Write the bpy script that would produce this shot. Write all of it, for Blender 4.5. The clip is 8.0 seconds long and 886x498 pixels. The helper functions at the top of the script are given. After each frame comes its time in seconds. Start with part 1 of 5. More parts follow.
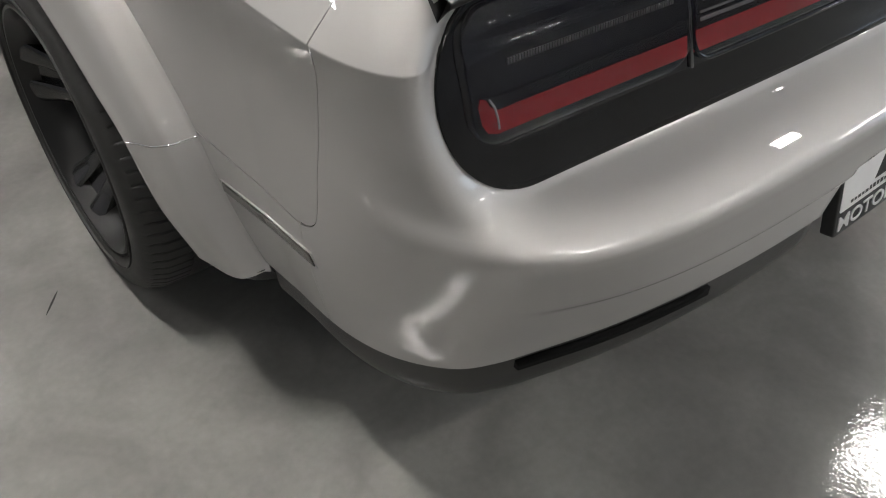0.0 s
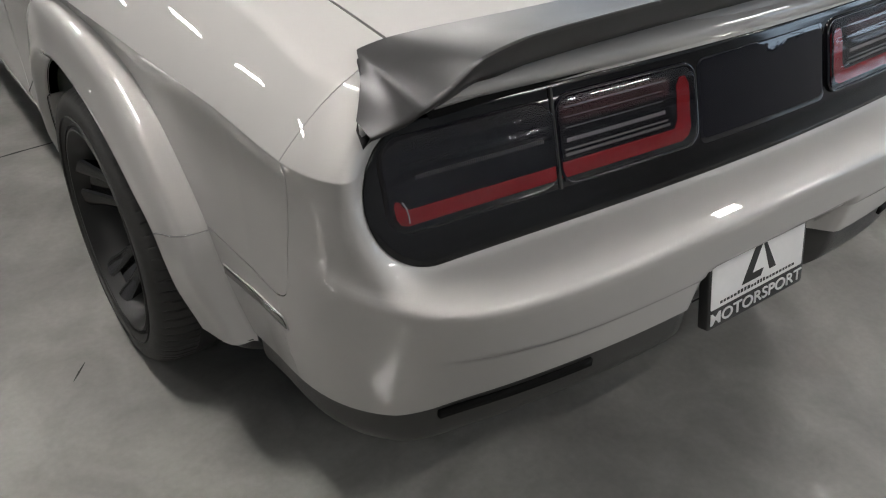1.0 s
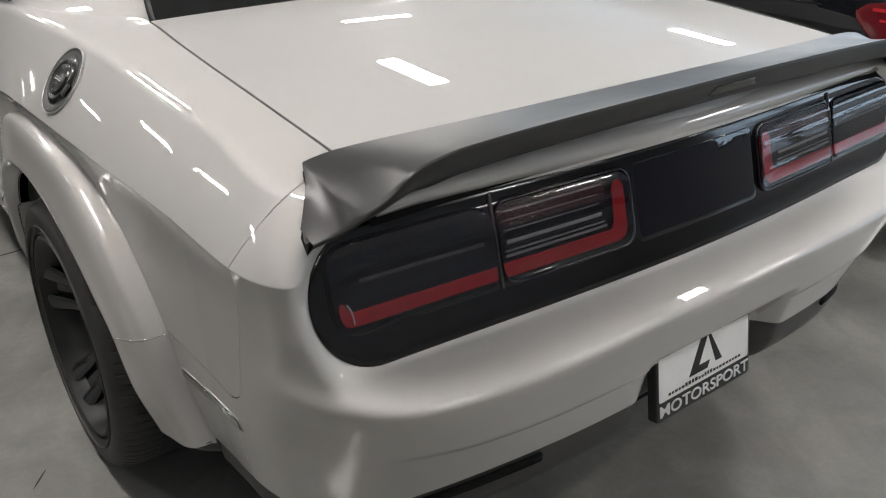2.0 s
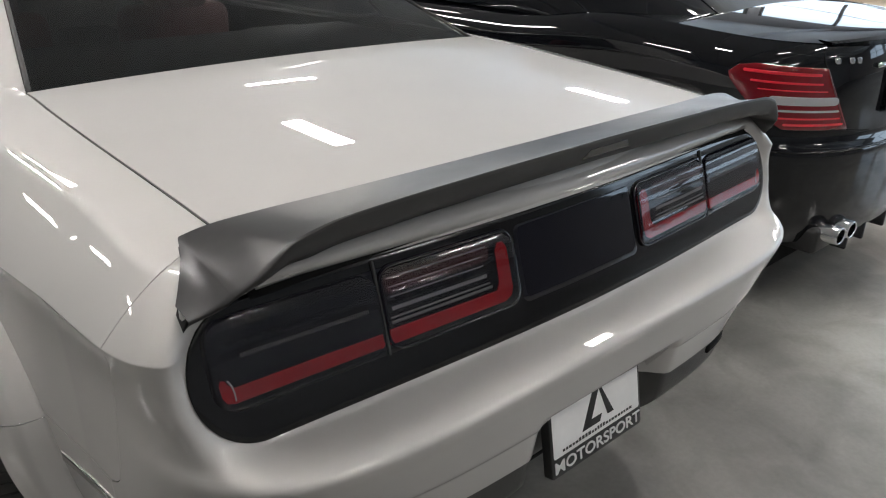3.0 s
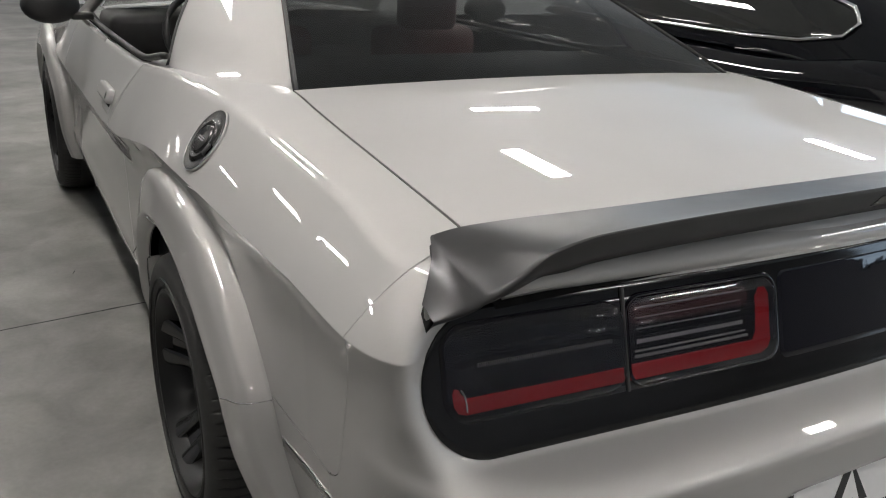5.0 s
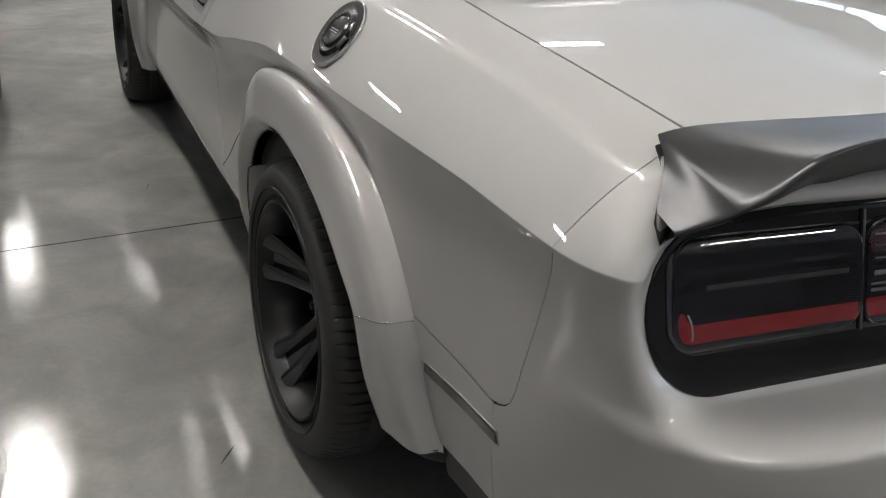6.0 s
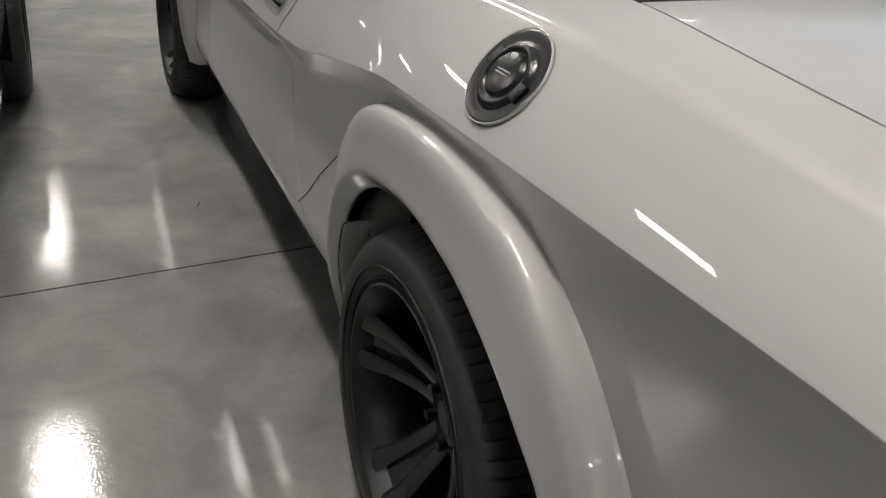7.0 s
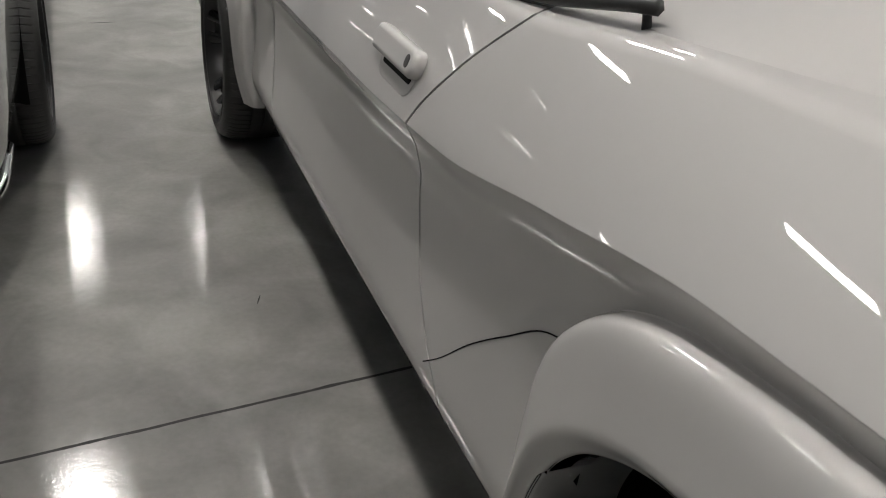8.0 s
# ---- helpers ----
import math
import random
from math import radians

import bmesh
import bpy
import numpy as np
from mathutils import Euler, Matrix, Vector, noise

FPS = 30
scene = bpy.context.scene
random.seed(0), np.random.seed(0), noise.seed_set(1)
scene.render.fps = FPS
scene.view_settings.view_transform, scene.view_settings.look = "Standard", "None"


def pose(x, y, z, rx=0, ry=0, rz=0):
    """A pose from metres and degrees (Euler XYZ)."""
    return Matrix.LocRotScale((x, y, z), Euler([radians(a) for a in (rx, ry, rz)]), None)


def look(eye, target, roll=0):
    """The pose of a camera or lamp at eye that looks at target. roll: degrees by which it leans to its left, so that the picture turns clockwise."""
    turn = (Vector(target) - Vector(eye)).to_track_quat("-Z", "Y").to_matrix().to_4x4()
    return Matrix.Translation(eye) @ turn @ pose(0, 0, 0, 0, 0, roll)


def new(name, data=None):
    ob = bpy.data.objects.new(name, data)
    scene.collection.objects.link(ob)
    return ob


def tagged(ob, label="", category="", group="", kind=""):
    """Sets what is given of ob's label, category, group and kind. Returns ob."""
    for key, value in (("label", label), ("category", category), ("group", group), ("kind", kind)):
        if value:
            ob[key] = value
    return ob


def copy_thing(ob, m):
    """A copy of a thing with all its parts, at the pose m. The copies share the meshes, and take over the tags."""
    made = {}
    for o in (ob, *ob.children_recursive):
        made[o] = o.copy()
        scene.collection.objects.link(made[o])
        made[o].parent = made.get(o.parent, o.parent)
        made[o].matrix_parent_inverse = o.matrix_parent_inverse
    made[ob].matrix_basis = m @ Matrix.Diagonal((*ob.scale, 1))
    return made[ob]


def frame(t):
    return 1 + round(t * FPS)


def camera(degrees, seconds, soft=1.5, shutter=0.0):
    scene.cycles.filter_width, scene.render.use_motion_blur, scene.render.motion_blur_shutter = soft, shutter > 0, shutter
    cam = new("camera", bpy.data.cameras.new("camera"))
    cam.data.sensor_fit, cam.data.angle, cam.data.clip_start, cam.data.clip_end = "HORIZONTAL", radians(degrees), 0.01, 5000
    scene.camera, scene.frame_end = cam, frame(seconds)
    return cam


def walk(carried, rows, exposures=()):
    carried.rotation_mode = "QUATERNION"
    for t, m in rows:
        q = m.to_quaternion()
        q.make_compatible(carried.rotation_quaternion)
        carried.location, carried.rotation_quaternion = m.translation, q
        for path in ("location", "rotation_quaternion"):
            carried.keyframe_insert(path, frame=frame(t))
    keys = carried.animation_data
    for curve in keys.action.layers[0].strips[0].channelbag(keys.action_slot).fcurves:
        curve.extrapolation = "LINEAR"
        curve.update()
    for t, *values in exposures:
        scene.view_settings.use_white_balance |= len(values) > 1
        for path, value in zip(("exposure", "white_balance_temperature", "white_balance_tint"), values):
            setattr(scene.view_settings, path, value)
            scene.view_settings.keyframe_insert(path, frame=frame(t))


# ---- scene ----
cam = camera(55.8, 8.0, soft=1.1)
PATH = [
    (0, (-1.265, -0.388, 1.336), (-0.33, 0.754, -0.014), 0.8),
    (0.5, (-1.377, -0.588, 1.431), (-0.41, 0.637, 0.18), 0.9),
    (1, (-1.359, -0.724, 1.495), (-0.352, 0.605, 0.39), 1.8),
    (2.3, (-1.33, -0.807, 1.541), (-0.188, 0.587, 0.673), 1.4),
    (2.5, (-1.321, -0.819, 1.549), (-0.143, 0.558, 0.704), 1.4),
    (3, (-1.299, -0.825, 1.556), (-0.008, 0.484, 0.77), 1.9),
    (3.5, (-1.273, -0.828, 1.562), (0.081, 0.443, 0.819), 1.4),
    (4, (-1.249, -0.802, 1.556), (0.119, 0.476, 0.852), 1.4),
    (4.5, (-1.284, -0.764, 1.523), (-0.124, 0.707, 0.822), 2.1),
    (4.7, (-1.303, -0.756, 1.513), (-0.27, 0.805, 0.809), 2.1),
    (5.8, (-1.431, -0.58, 1.396), (-0.577, 1.045, 0.602), 5.2),
    (6, (-1.468, -0.513, 1.364), (-0.615, 1.085, 0.516), 5.6),
    (6.5, (-1.491, -0.266, 1.316), (-0.655, 1.299, 0.393), 5.7),
    (7, (-1.458, 0.089, 1.333), (-0.668, 1.684, 0.421), 6.2),
    (7.5, (-1.476, 0.518, 1.301), (-0.733, 2.144, 0.404), 6.6),
    (8, (-1.426, 0.904, 1.289), (-0.692, 2.514, 0.357), 6.2),
]
walk(cam, [(t, look(eye, target, roll)) for t, eye, target, roll in PATH], exposures=[(0.0, 0.58), (1.0, 0.5), (3.0, 0.33), (4.5, 0.24), (6.0, 0.28), (7.0, 0.28), (8.0, 0.33)])
import collections


# ---- light ----
world = bpy.data.worlds.new("hall_air")
scene.world = world
world.use_nodes = True
world.node_tree.nodes["Background"].inputs[0].default_value = (0.75, 0.8, 0.9, 1)
world.node_tree.nodes["Background"].inputs[1].default_value = 0.02
LAMP_POWER = 100.0
CEILING = 4.92


# ---- materials ----
def material(name, base, rough=0.5, metal=0.0, coat=0.0, grain=0.0, grain_scale=40.0, bump=0.0, bump_scale=200.0, spots=None, flakes=0.0):
    m = bpy.data.materials.new(name)
    m.use_nodes = True
    n, l = m.node_tree.nodes, m.node_tree.links
    p = n["Principled BSDF"]
    p.inputs["Base Color"].default_value = (*base, 1)
    p.inputs["Roughness"].default_value = rough
    p.inputs["Metallic"].default_value = metal
    p.inputs["Coat Weight"].default_value = coat
    p.inputs["Coat Roughness"].default_value = 0.012
    co = n.new("ShaderNodeTexCoord")
    if grain:
        big, fine = n.new("ShaderNodeTexNoise"), n.new("ShaderNodeTexNoise")
        big.inputs["Scale"].default_value, fine.inputs["Scale"].default_value = grain_scale * 0.12, grain_scale
        big.inputs["Detail"].default_value = fine.inputs["Detail"].default_value = 5
        both = n.new("ShaderNodeMath")
        both.operation = "ADD"
        l.new(co.outputs["Object"], big.inputs["Vector"]), l.new(co.outputs["Object"], fine.inputs["Vector"])
        l.new(big.outputs[0], both.inputs[0]), l.new(fine.outputs[0], both.inputs[1])
        ramp = n.new("ShaderNodeValToRGB")
        ramp.color_ramp.elements[0].position, ramp.color_ramp.elements[1].position = 0.35, 0.65
        half = n.new("ShaderNodeMath")
        half.operation, half.inputs[1].default_value = "MULTIPLY", 0.5
        l.new(both.outputs[0], half.inputs[0]), l.new(half.outputs[0], ramp.inputs[0])
        ramp.color_ramp.elements[0].color = (*[c * (1 - grain) for c in base], 1)
        ramp.color_ramp.elements[1].color = (*[min(1, c * (1 + grain)) for c in base], 1)
        l.new(ramp.outputs[0], p.inputs["Base Color"])
        rr = n.new("ShaderNodeMapRange")
        rr.inputs["To Min"].default_value, rr.inputs["To Max"].default_value = rough * (1 - 0.25), rough * (1 + 0.25)
        l.new(big.outputs[0], rr.inputs[0]), l.new(rr.outputs[0], p.inputs["Roughness"])
    if bump:
        t, b = n.new("ShaderNodeTexNoise"), n.new("ShaderNodeBump")
        t.inputs["Scale"].default_value, t.inputs["Detail"].default_value = bump_scale, 4
        b.inputs["Strength"].default_value, b.inputs["Distance"].default_value = bump, 0.002
        l.new(co.outputs["Object"], t.inputs["Vector"]), l.new(t.outputs[0], b.inputs["Height"]), l.new(b.outputs[0], p.inputs["Normal"])
    if flakes:
        # metal flakes under the clear coat: tiny cells, each tilted its own way
        v, b = n.new("ShaderNodeTexVoronoi"), n.new("ShaderNodeBump")
        v.inputs["Scale"].default_value = 900
        b.inputs["Strength"].default_value, b.inputs["Distance"].default_value = flakes, 0.0006
        l.new(co.outputs["Object"], v.inputs["Vector"]), l.new(v.outputs["Color"], b.inputs["Height"]), l.new(b.outputs[0], p.inputs["Normal"])
    return m


def emitter(name, colour, strength):
    m = bpy.data.materials.new(name)
    m.use_nodes = True
    p = m.node_tree.nodes["Principled BSDF"]
    p.inputs["Base Color"].default_value = (0.8, 0.8, 0.8, 1)
    p.inputs["Emission Color"].default_value = (*colour, 1)
    p.inputs["Emission Strength"].default_value = strength
    return m


def glass(name, tint, rough=0.0):
    m = bpy.data.materials.new(name)
    m.use_nodes = True
    p = m.node_tree.nodes["Principled BSDF"]
    p.inputs["Base Color"].default_value = (*tint, 1)
    p.inputs["Roughness"].default_value = rough
    p.inputs["Transmission Weight"].default_value = 1
    p.inputs["IOR"].default_value = 1.45
    return m


def concrete(name):
    m = bpy.data.materials.new(name)
    m.use_nodes = True
    n, l = m.node_tree.nodes, m.node_tree.links
    p = n["Principled BSDF"]
    co = n.new("ShaderNodeTexCoord")
    cloud, blot, fine, wave = (n.new("ShaderNodeTexNoise") for _ in range(4))
    for t, s, d in ((cloud, 0.9, 6), (blot, 4.5, 5), (fine, 55, 4), (wave, 26, 3)):
        t.inputs["Scale"].default_value, t.inputs["Detail"].default_value = s, d
        l.new(co.outputs["Object"], t.inputs["Vector"])
    cloud.inputs["Distortion"].default_value = 1.2
    blot.inputs["Distortion"].default_value = 0.8
    r1, r2, r3 = (n.new("ShaderNodeValToRGB") for _ in range(3))
    r1.color_ramp.elements[0].position, r1.color_ramp.elements[1].position = 0.36, 0.66
    r1.color_ramp.elements[0].color, r1.color_ramp.elements[1].color = (0.165, 0.164, 0.155, 1), (0.275, 0.273, 0.259, 1)
    r2.color_ramp.elements[0].position, r2.color_ramp.elements[1].position = 0.3, 0.62
    r2.color_ramp.elements[0].color, r2.color_ramp.elements[1].color = (0.76, 0.76, 0.75, 1), (1.06, 1.06, 1.06, 1)
    r3.color_ramp.elements[0].position, r3.color_ramp.elements[1].position = 0.3, 0.7
    r3.color_ramp.elements[0].color, r3.color_ramp.elements[1].color = (0.94, 0.94, 0.94, 1), (1.04, 1.04, 1.04, 1)
    l.new(cloud.outputs[0], r1.inputs[0]), l.new(blot.outputs[0], r2.inputs[0]), l.new(fine.outputs[0], r3.inputs[0])
    m1, m2 = n.new("ShaderNodeMix"), n.new("ShaderNodeMix")
    for k in (m1, m2):
        k.data_type, k.blend_type = "RGBA", "MULTIPLY"
        k.inputs[0].default_value = 1
    l.new(r1.outputs[0], m1.inputs[6]), l.new(r2.outputs[0], m1.inputs[7])
    l.new(m1.outputs[2], m2.inputs[6]), l.new(r3.outputs[0], m2.inputs[7])
    l.new(m2.outputs[2], p.inputs["Base Color"])
    rr = n.new("ShaderNodeMapRange")
    rr.inputs["To Min"].default_value, rr.inputs["To Max"].default_value = 0.5, 0.7
    p.inputs["Specular IOR Level"].default_value = 0.25
    l.new(blot.outputs[0], rr.inputs[0]), l.new(rr.outputs[0], p.inputs["Roughness"])
    p.inputs["Coat Weight"].default_value = 0.6
    p.inputs["Coat Roughness"].default_value = 0.010
    # the sealer's orange peel, which breaks up reflected lamps
    peel, b, b2 = n.new("ShaderNodeTexNoise"), n.new("ShaderNodeBump"), n.new("ShaderNodeBump")
    peel.inputs["Scale"].default_value, peel.inputs["Detail"].default_value = 150, 1.5
    l.new(co.outputs["Object"], peel.inputs["Vector"])
    b.inputs["Strength"].default_value, b.inputs["Distance"].default_value = 1.0, 0.0003
    b2.inputs["Strength"].default_value, b2.inputs["Distance"].default_value = 1.0, 0.00025
    l.new(wave.outputs[0], b2.inputs["Height"])
    l.new(peel.outputs[0], b.inputs["Height"]), l.new(b2.outputs[0], b.inputs["Normal"])
    l.new(b.outputs[0], p.inputs["Coat Normal"]), l.new(b2.outputs[0], p.inputs["Normal"])
    return m


PAINT = material("silver_paint", (0.47, 0.462, 0.45), 0.62, 0.32, 1.0, grain=0.02, grain_scale=6, flakes=0.12)
BLACK_GLOSS = material("gloss_black_plastic", (0.005, 0.005, 0.009), 0.03, 0, 0.1, bump=0.25, bump_scale=9)
PANEL_BLACK = material("tail_panel_black", (0.007, 0.007, 0.0075), 0.09, 0, 0.0)
SATIN = material("satin_black_metal", (0.050, 0.050, 0.051), 0.35, 0.5, 0.0, grain=0.05, grain_scale=60, bump=0.04, bump_scale=900)
TRIM = material("black_trim_plastic", (0.02, 0.02, 0.02), 0.5, grain=0.1, grain_scale=80, bump=0.1, bump_scale=700)
GREY_TRIM = material("grey_valance_plastic", (0.030, 0.030, 0.029), 0.42, grain=0.1, grain_scale=50, bump=0.15, bump_scale=800)
VOID = material("dark_underbody", (0.008, 0.008, 0.008), 0.8, grain=0.2, grain_scale=12)
VOID.node_tree.nodes["Principled BSDF"].inputs["Specular IOR Level"].default_value = 0.1
RUBBER = material("tyre_rubber", (0.022, 0.022, 0.021), 0.62, grain=0.2, grain_scale=60, bump=0.2, bump_scale=500)
WHEEL_BLACK = material("black_wheel_paint", (0.035, 0.035, 0.035), 0.24, 0.6, 0.6, grain=0.06, grain_scale=30)
BARREL = material("satin_black_barrel", (0.006, 0.006, 0.006), 0.40, grain=0.1, grain_scale=30)
FLAP = material("satin_black_flap", (0.008, 0.008, 0.008), 0.26, 0.0, grain=0.08, grain_scale=60)
DISC = material("brake_steel", (0.22, 0.215, 0.21), 0.5, 1.0, grain=0.15, grain_scale=60)
CHROME = material("chrome", (0.7, 0.7, 0.7), 0.08, 1.0)
RED_LENS = material("red_lamp_lens", (0.22, 0.006, 0.011), 0.10, 0, 0.8)
DARK_LENS = material("smoked_lens", (0.004, 0.004, 0.007), 0.02, 0, 0.15)
LED_CLEAR = material("led_reflector", (0.42, 0.42, 0.44), 0.25, 0.25)
WINDOW = glass("tinted_window_glass", (0.30, 0.31, 0.30))
CLEAR_LENS = glass("smoked_clear_lens", (0.62, 0.60, 0.61))
RED_DIM = material("unlit_red_reflector", (0.03, 0.002, 0.004), 0.25, 0, 0.3)
LED_DIM = material("smoked_led_reflector", (0.12, 0.12, 0.125), 0.3, 0.2)
TINTED = material("tinted_glass", (0.012, 0.013, 0.012), 0.03, 0, 1.0)
WHITE_PLATE = material("white_plate", (0.78, 0.78, 0.78), 0.35, grain=0.03, grain_scale=50)
INK = material("black_print", (0.012, 0.012, 0.012), 0.45)
WHITE_INK = material("white_print", (0.7, 0.7, 0.7), 0.45)
SMOKED_REFLECTOR = material("smoked_side_marker", (0.045, 0.04, 0.036), 0.15, 0, 0.8)
CABIN = material("cabin_trim", (0.018, 0.018, 0.018), 0.7, grain=0.2, grain_scale=30)
SEAT_RED = material("red_seat_leather", (0.10, 0.010, 0.012), 0.5, grain=0.1, grain_scale=60)
BLACK_PAINT = material("black_car_paint", (0.004, 0.0045, 0.006), 0.035, 0.0, 0.0)
GREEN_PAINT = material("dark_grey_car_paint", (0.05, 0.053, 0.05), 0.25, 0.5, 1.0, grain=0.02)
CREAM_PAINT = material("cream_car_paint", (0.55, 0.47, 0.36), 0.3, 0.2, 1.0, grain=0.02)
LAMP_RED = material("bright_red_lens", (0.13, 0.002, 0.006), 0.06, 0, 1.0)
LED_RED = material("red_led_rows", (0.62, 0.02, 0.035), 0.12, 0, 1.0)
FLOOR = concrete("sealed_concrete")
JOINT = material("joint_filler", (0.02, 0.02, 0.019), 0.8, grain=0.3, grain_scale=90)
WALL = material("hall_wall_paint", (0.48, 0.485, 0.50), 0.8, grain=0.05, grain_scale=8)
CEIL = material("ceiling_deck", (0.74, 0.74, 0.75), 0.8, grain=0.08, grain_scale=6)
STEEL = material("painted_steel", (0.12, 0.12, 0.12), 0.6, grain=0.1, grain_scale=20)
DAYLIGHT = emitter("daylit_pane", (0.60, 0.79, 1.0), 2.4)
LIGHT = emitter("lamp_diffuser", (1.0, 0.955, 0.91), LAMP_POWER)


# ---- mesh helpers ----
def part(name, bm, mat, parent=None, label="", smooth=True, loc=None):
    me = bpy.data.meshes.new(name)
    bm.to_mesh(me)
    bm.free()
    me.materials.append(mat)
    if smooth:
        me.shade_smooth()
    ob = new(name, me)
    if parent:
        ob.parent = parent
        if loc is None and parent.type == "EMPTY":
            ob.matrix_parent_inverse = parent.matrix_basis.inverted()
    if loc is not None:
        ob.location = loc
    return tagged(ob, label)


def empty(name, loc):
    e = new(name)
    e.location = loc
    e.matrix_basis = Matrix.Translation(loc)
    return e


def hermite(x, xs, ys):
    """Monotone cubic through the knots (xs, ys)."""
    n = len(xs)
    if x <= xs[0]:
        return ys[0]
    if x >= xs[-1]:
        return ys[-1]
    d = [(ys[i + 1] - ys[i]) / (xs[i + 1] - xs[i]) for i in range(n - 1)]
    k = max(i for i in range(n - 1) if xs[i] <= x)

    def slope(i):
        if i == 0:
            return d[0]
        if i == n - 1:
            return d[-1]
        a, b = d[i - 1], d[i]
        return 0.0 if a * b <= 0 else 2 * a * b / (a + b)

    h = xs[k + 1] - xs[k]
    t = (x - xs[k]) / h
    return ((2 * t**3 - 3 * t**2 + 1) * ys[k] + (t**3 - 2 * t**2 + t) * h * slope(k)
            + (-2 * t**3 + 3 * t**2) * ys[k + 1] + (t**3 - t**2) * h * slope(k + 1))


def step(a, b, x):
    t = min(1, max(0, (x - a) / (b - a)))
    return t * t * (3 - 2 * t)


def sheet(bm, fn, us, vs, keep=None, close_u=False):
    """A grid of quads through fn(u, v); keep(point) may leave quads out."""
    rows = [[bm.verts.new(fn(u, v)) for v in vs] for u in us]
    n = len(us)
    for i in range(n if close_u else n - 1):
        for j in range(len(vs) - 1):
            q = (rows[i][j], rows[(i + 1) % n][j], rows[(i + 1) % n][j + 1], rows[i][j + 1])
            if keep is None or keep(sum((w.co for w in q), Vector()) / 4):
                bm.faces.new(q)
    return rows


def thicken(ob, t, offset=-1):
    """A shell's wall thickness."""
    me = ob.data
    uses = collections.Counter(l.edge_index for l in me.loops)
    for e in me.edges:
        if uses[e.index] == 1:
            e.use_edge_sharp = True
    s = ob.modifiers.new("wall", "SOLIDIFY")
    s.thickness, s.offset = t, offset
    return ob


def face_out(bm, towards):
    """Turns all faces to look along the direction towards(centre)."""
    bm.normal_update()
    for f in bm.faces:
        if f.normal.dot(towards(f.calc_center_median())) < 0:
            f.normal_flip()
    return bm


def spans(a, b, n):
    return [a + (b - a) * i / n for i in range(n + 1)]


def boxy(bm, x0, x1, y0, y1, z0, z1, bevel=0.0, seg=2):
    m = Matrix.LocRotScale(((x0 + x1) / 2, (y0 + y1) / 2, (z0 + z1) / 2), None, (abs(x1 - x0), abs(y1 - y0), abs(z1 - z0)))
    made = bmesh.ops.create_cube(bm, size=1, matrix=m)
    if bevel:
        es = list({e for v in made["verts"] for e in v.link_edges})
        bmesh.ops.bevel(bm, geom=es, offset=bevel, segments=seg, affect="EDGES", profile=0.5)
    return bm


def tube(bm, pts, r, sides=6, close=False):
    """A round bar along pts."""
    pts = [Vector(p) for p in pts]
    n, rings = len(pts), []
    for i, p in enumerate(pts):
        a, b = pts[(i - 1) % n if close else max(0, i - 1)], pts[(i + 1) % n if close else min(n - 1, i + 1)]
        d = (b - a).normalized()
        s = d.cross(Vector((0.3, 0.2, 0.93))).normalized()
        t = d.cross(s)
        rr = r(i / (n - 1)) if callable(r) else r
        rings.append([bm.verts.new(p + rr * (math.cos(k * math.tau / sides) * s + math.sin(k * math.tau / sides) * t)) for k in range(sides)])
    for i in range(n if close else n - 1):
        for k in range(sides):
            bm.faces.new((rings[i][k], rings[i][(k + 1) % sides], rings[(i + 1) % n][(k + 1) % sides], rings[(i + 1) % n][k]))
    if not close:
        bm.faces.new(rings[0][::-1]), bm.faces.new(rings[-1])
    return bm


def lathe(bm, profile, segs, radius_shift=None, close=True):
    """Turns (x, r) pairs round the x axis."""
    rings = []
    for i in range(segs):
        a = i * math.tau / segs
        ring = []
        for j, (x, r) in enumerate(profile):
            rr = r + (radius_shift(a, j, x, r) if radius_shift else 0)
            ring.append(bm.verts.new((x, rr * math.cos(a), rr * math.sin(a))))
        rings.append(ring)
    for i in range(segs):
        for j in range(len(profile) - 1):
            bm.faces.new((rings[i][j], rings[i][j + 1], rings[(i + 1) % segs][j + 1], rings[(i + 1) % segs][j]))
    return bm


def rounded(x0, x1, z0, z1, r, n=8):
    """The outline of a rectangle with rounded corners."""
    out = []
    for cx, cz, a0 in ((x1 - r, z1 - r, 0), (x0 + r, z1 - r, 90), (x0 + r, z0 + r, 180), (x1 - r, z0 + r, 270)):
        for k in range(n + 1):
            a = radians(a0 + 90 * k / n)
            out.append((cx + r * math.cos(a), cz + r * math.sin(a)))
    return out


def dense(outline, gap):
    out = []
    for i, a in enumerate(outline):
        b = outline[(i + 1) % len(outline)]
        n = max(1, int(math.dist(a, b) / gap))
        out += [(a[0] + (b[0] - a[0]) * k / n, a[1] + (b[1] - a[1]) * k / n) for k in range(n)]
    return out


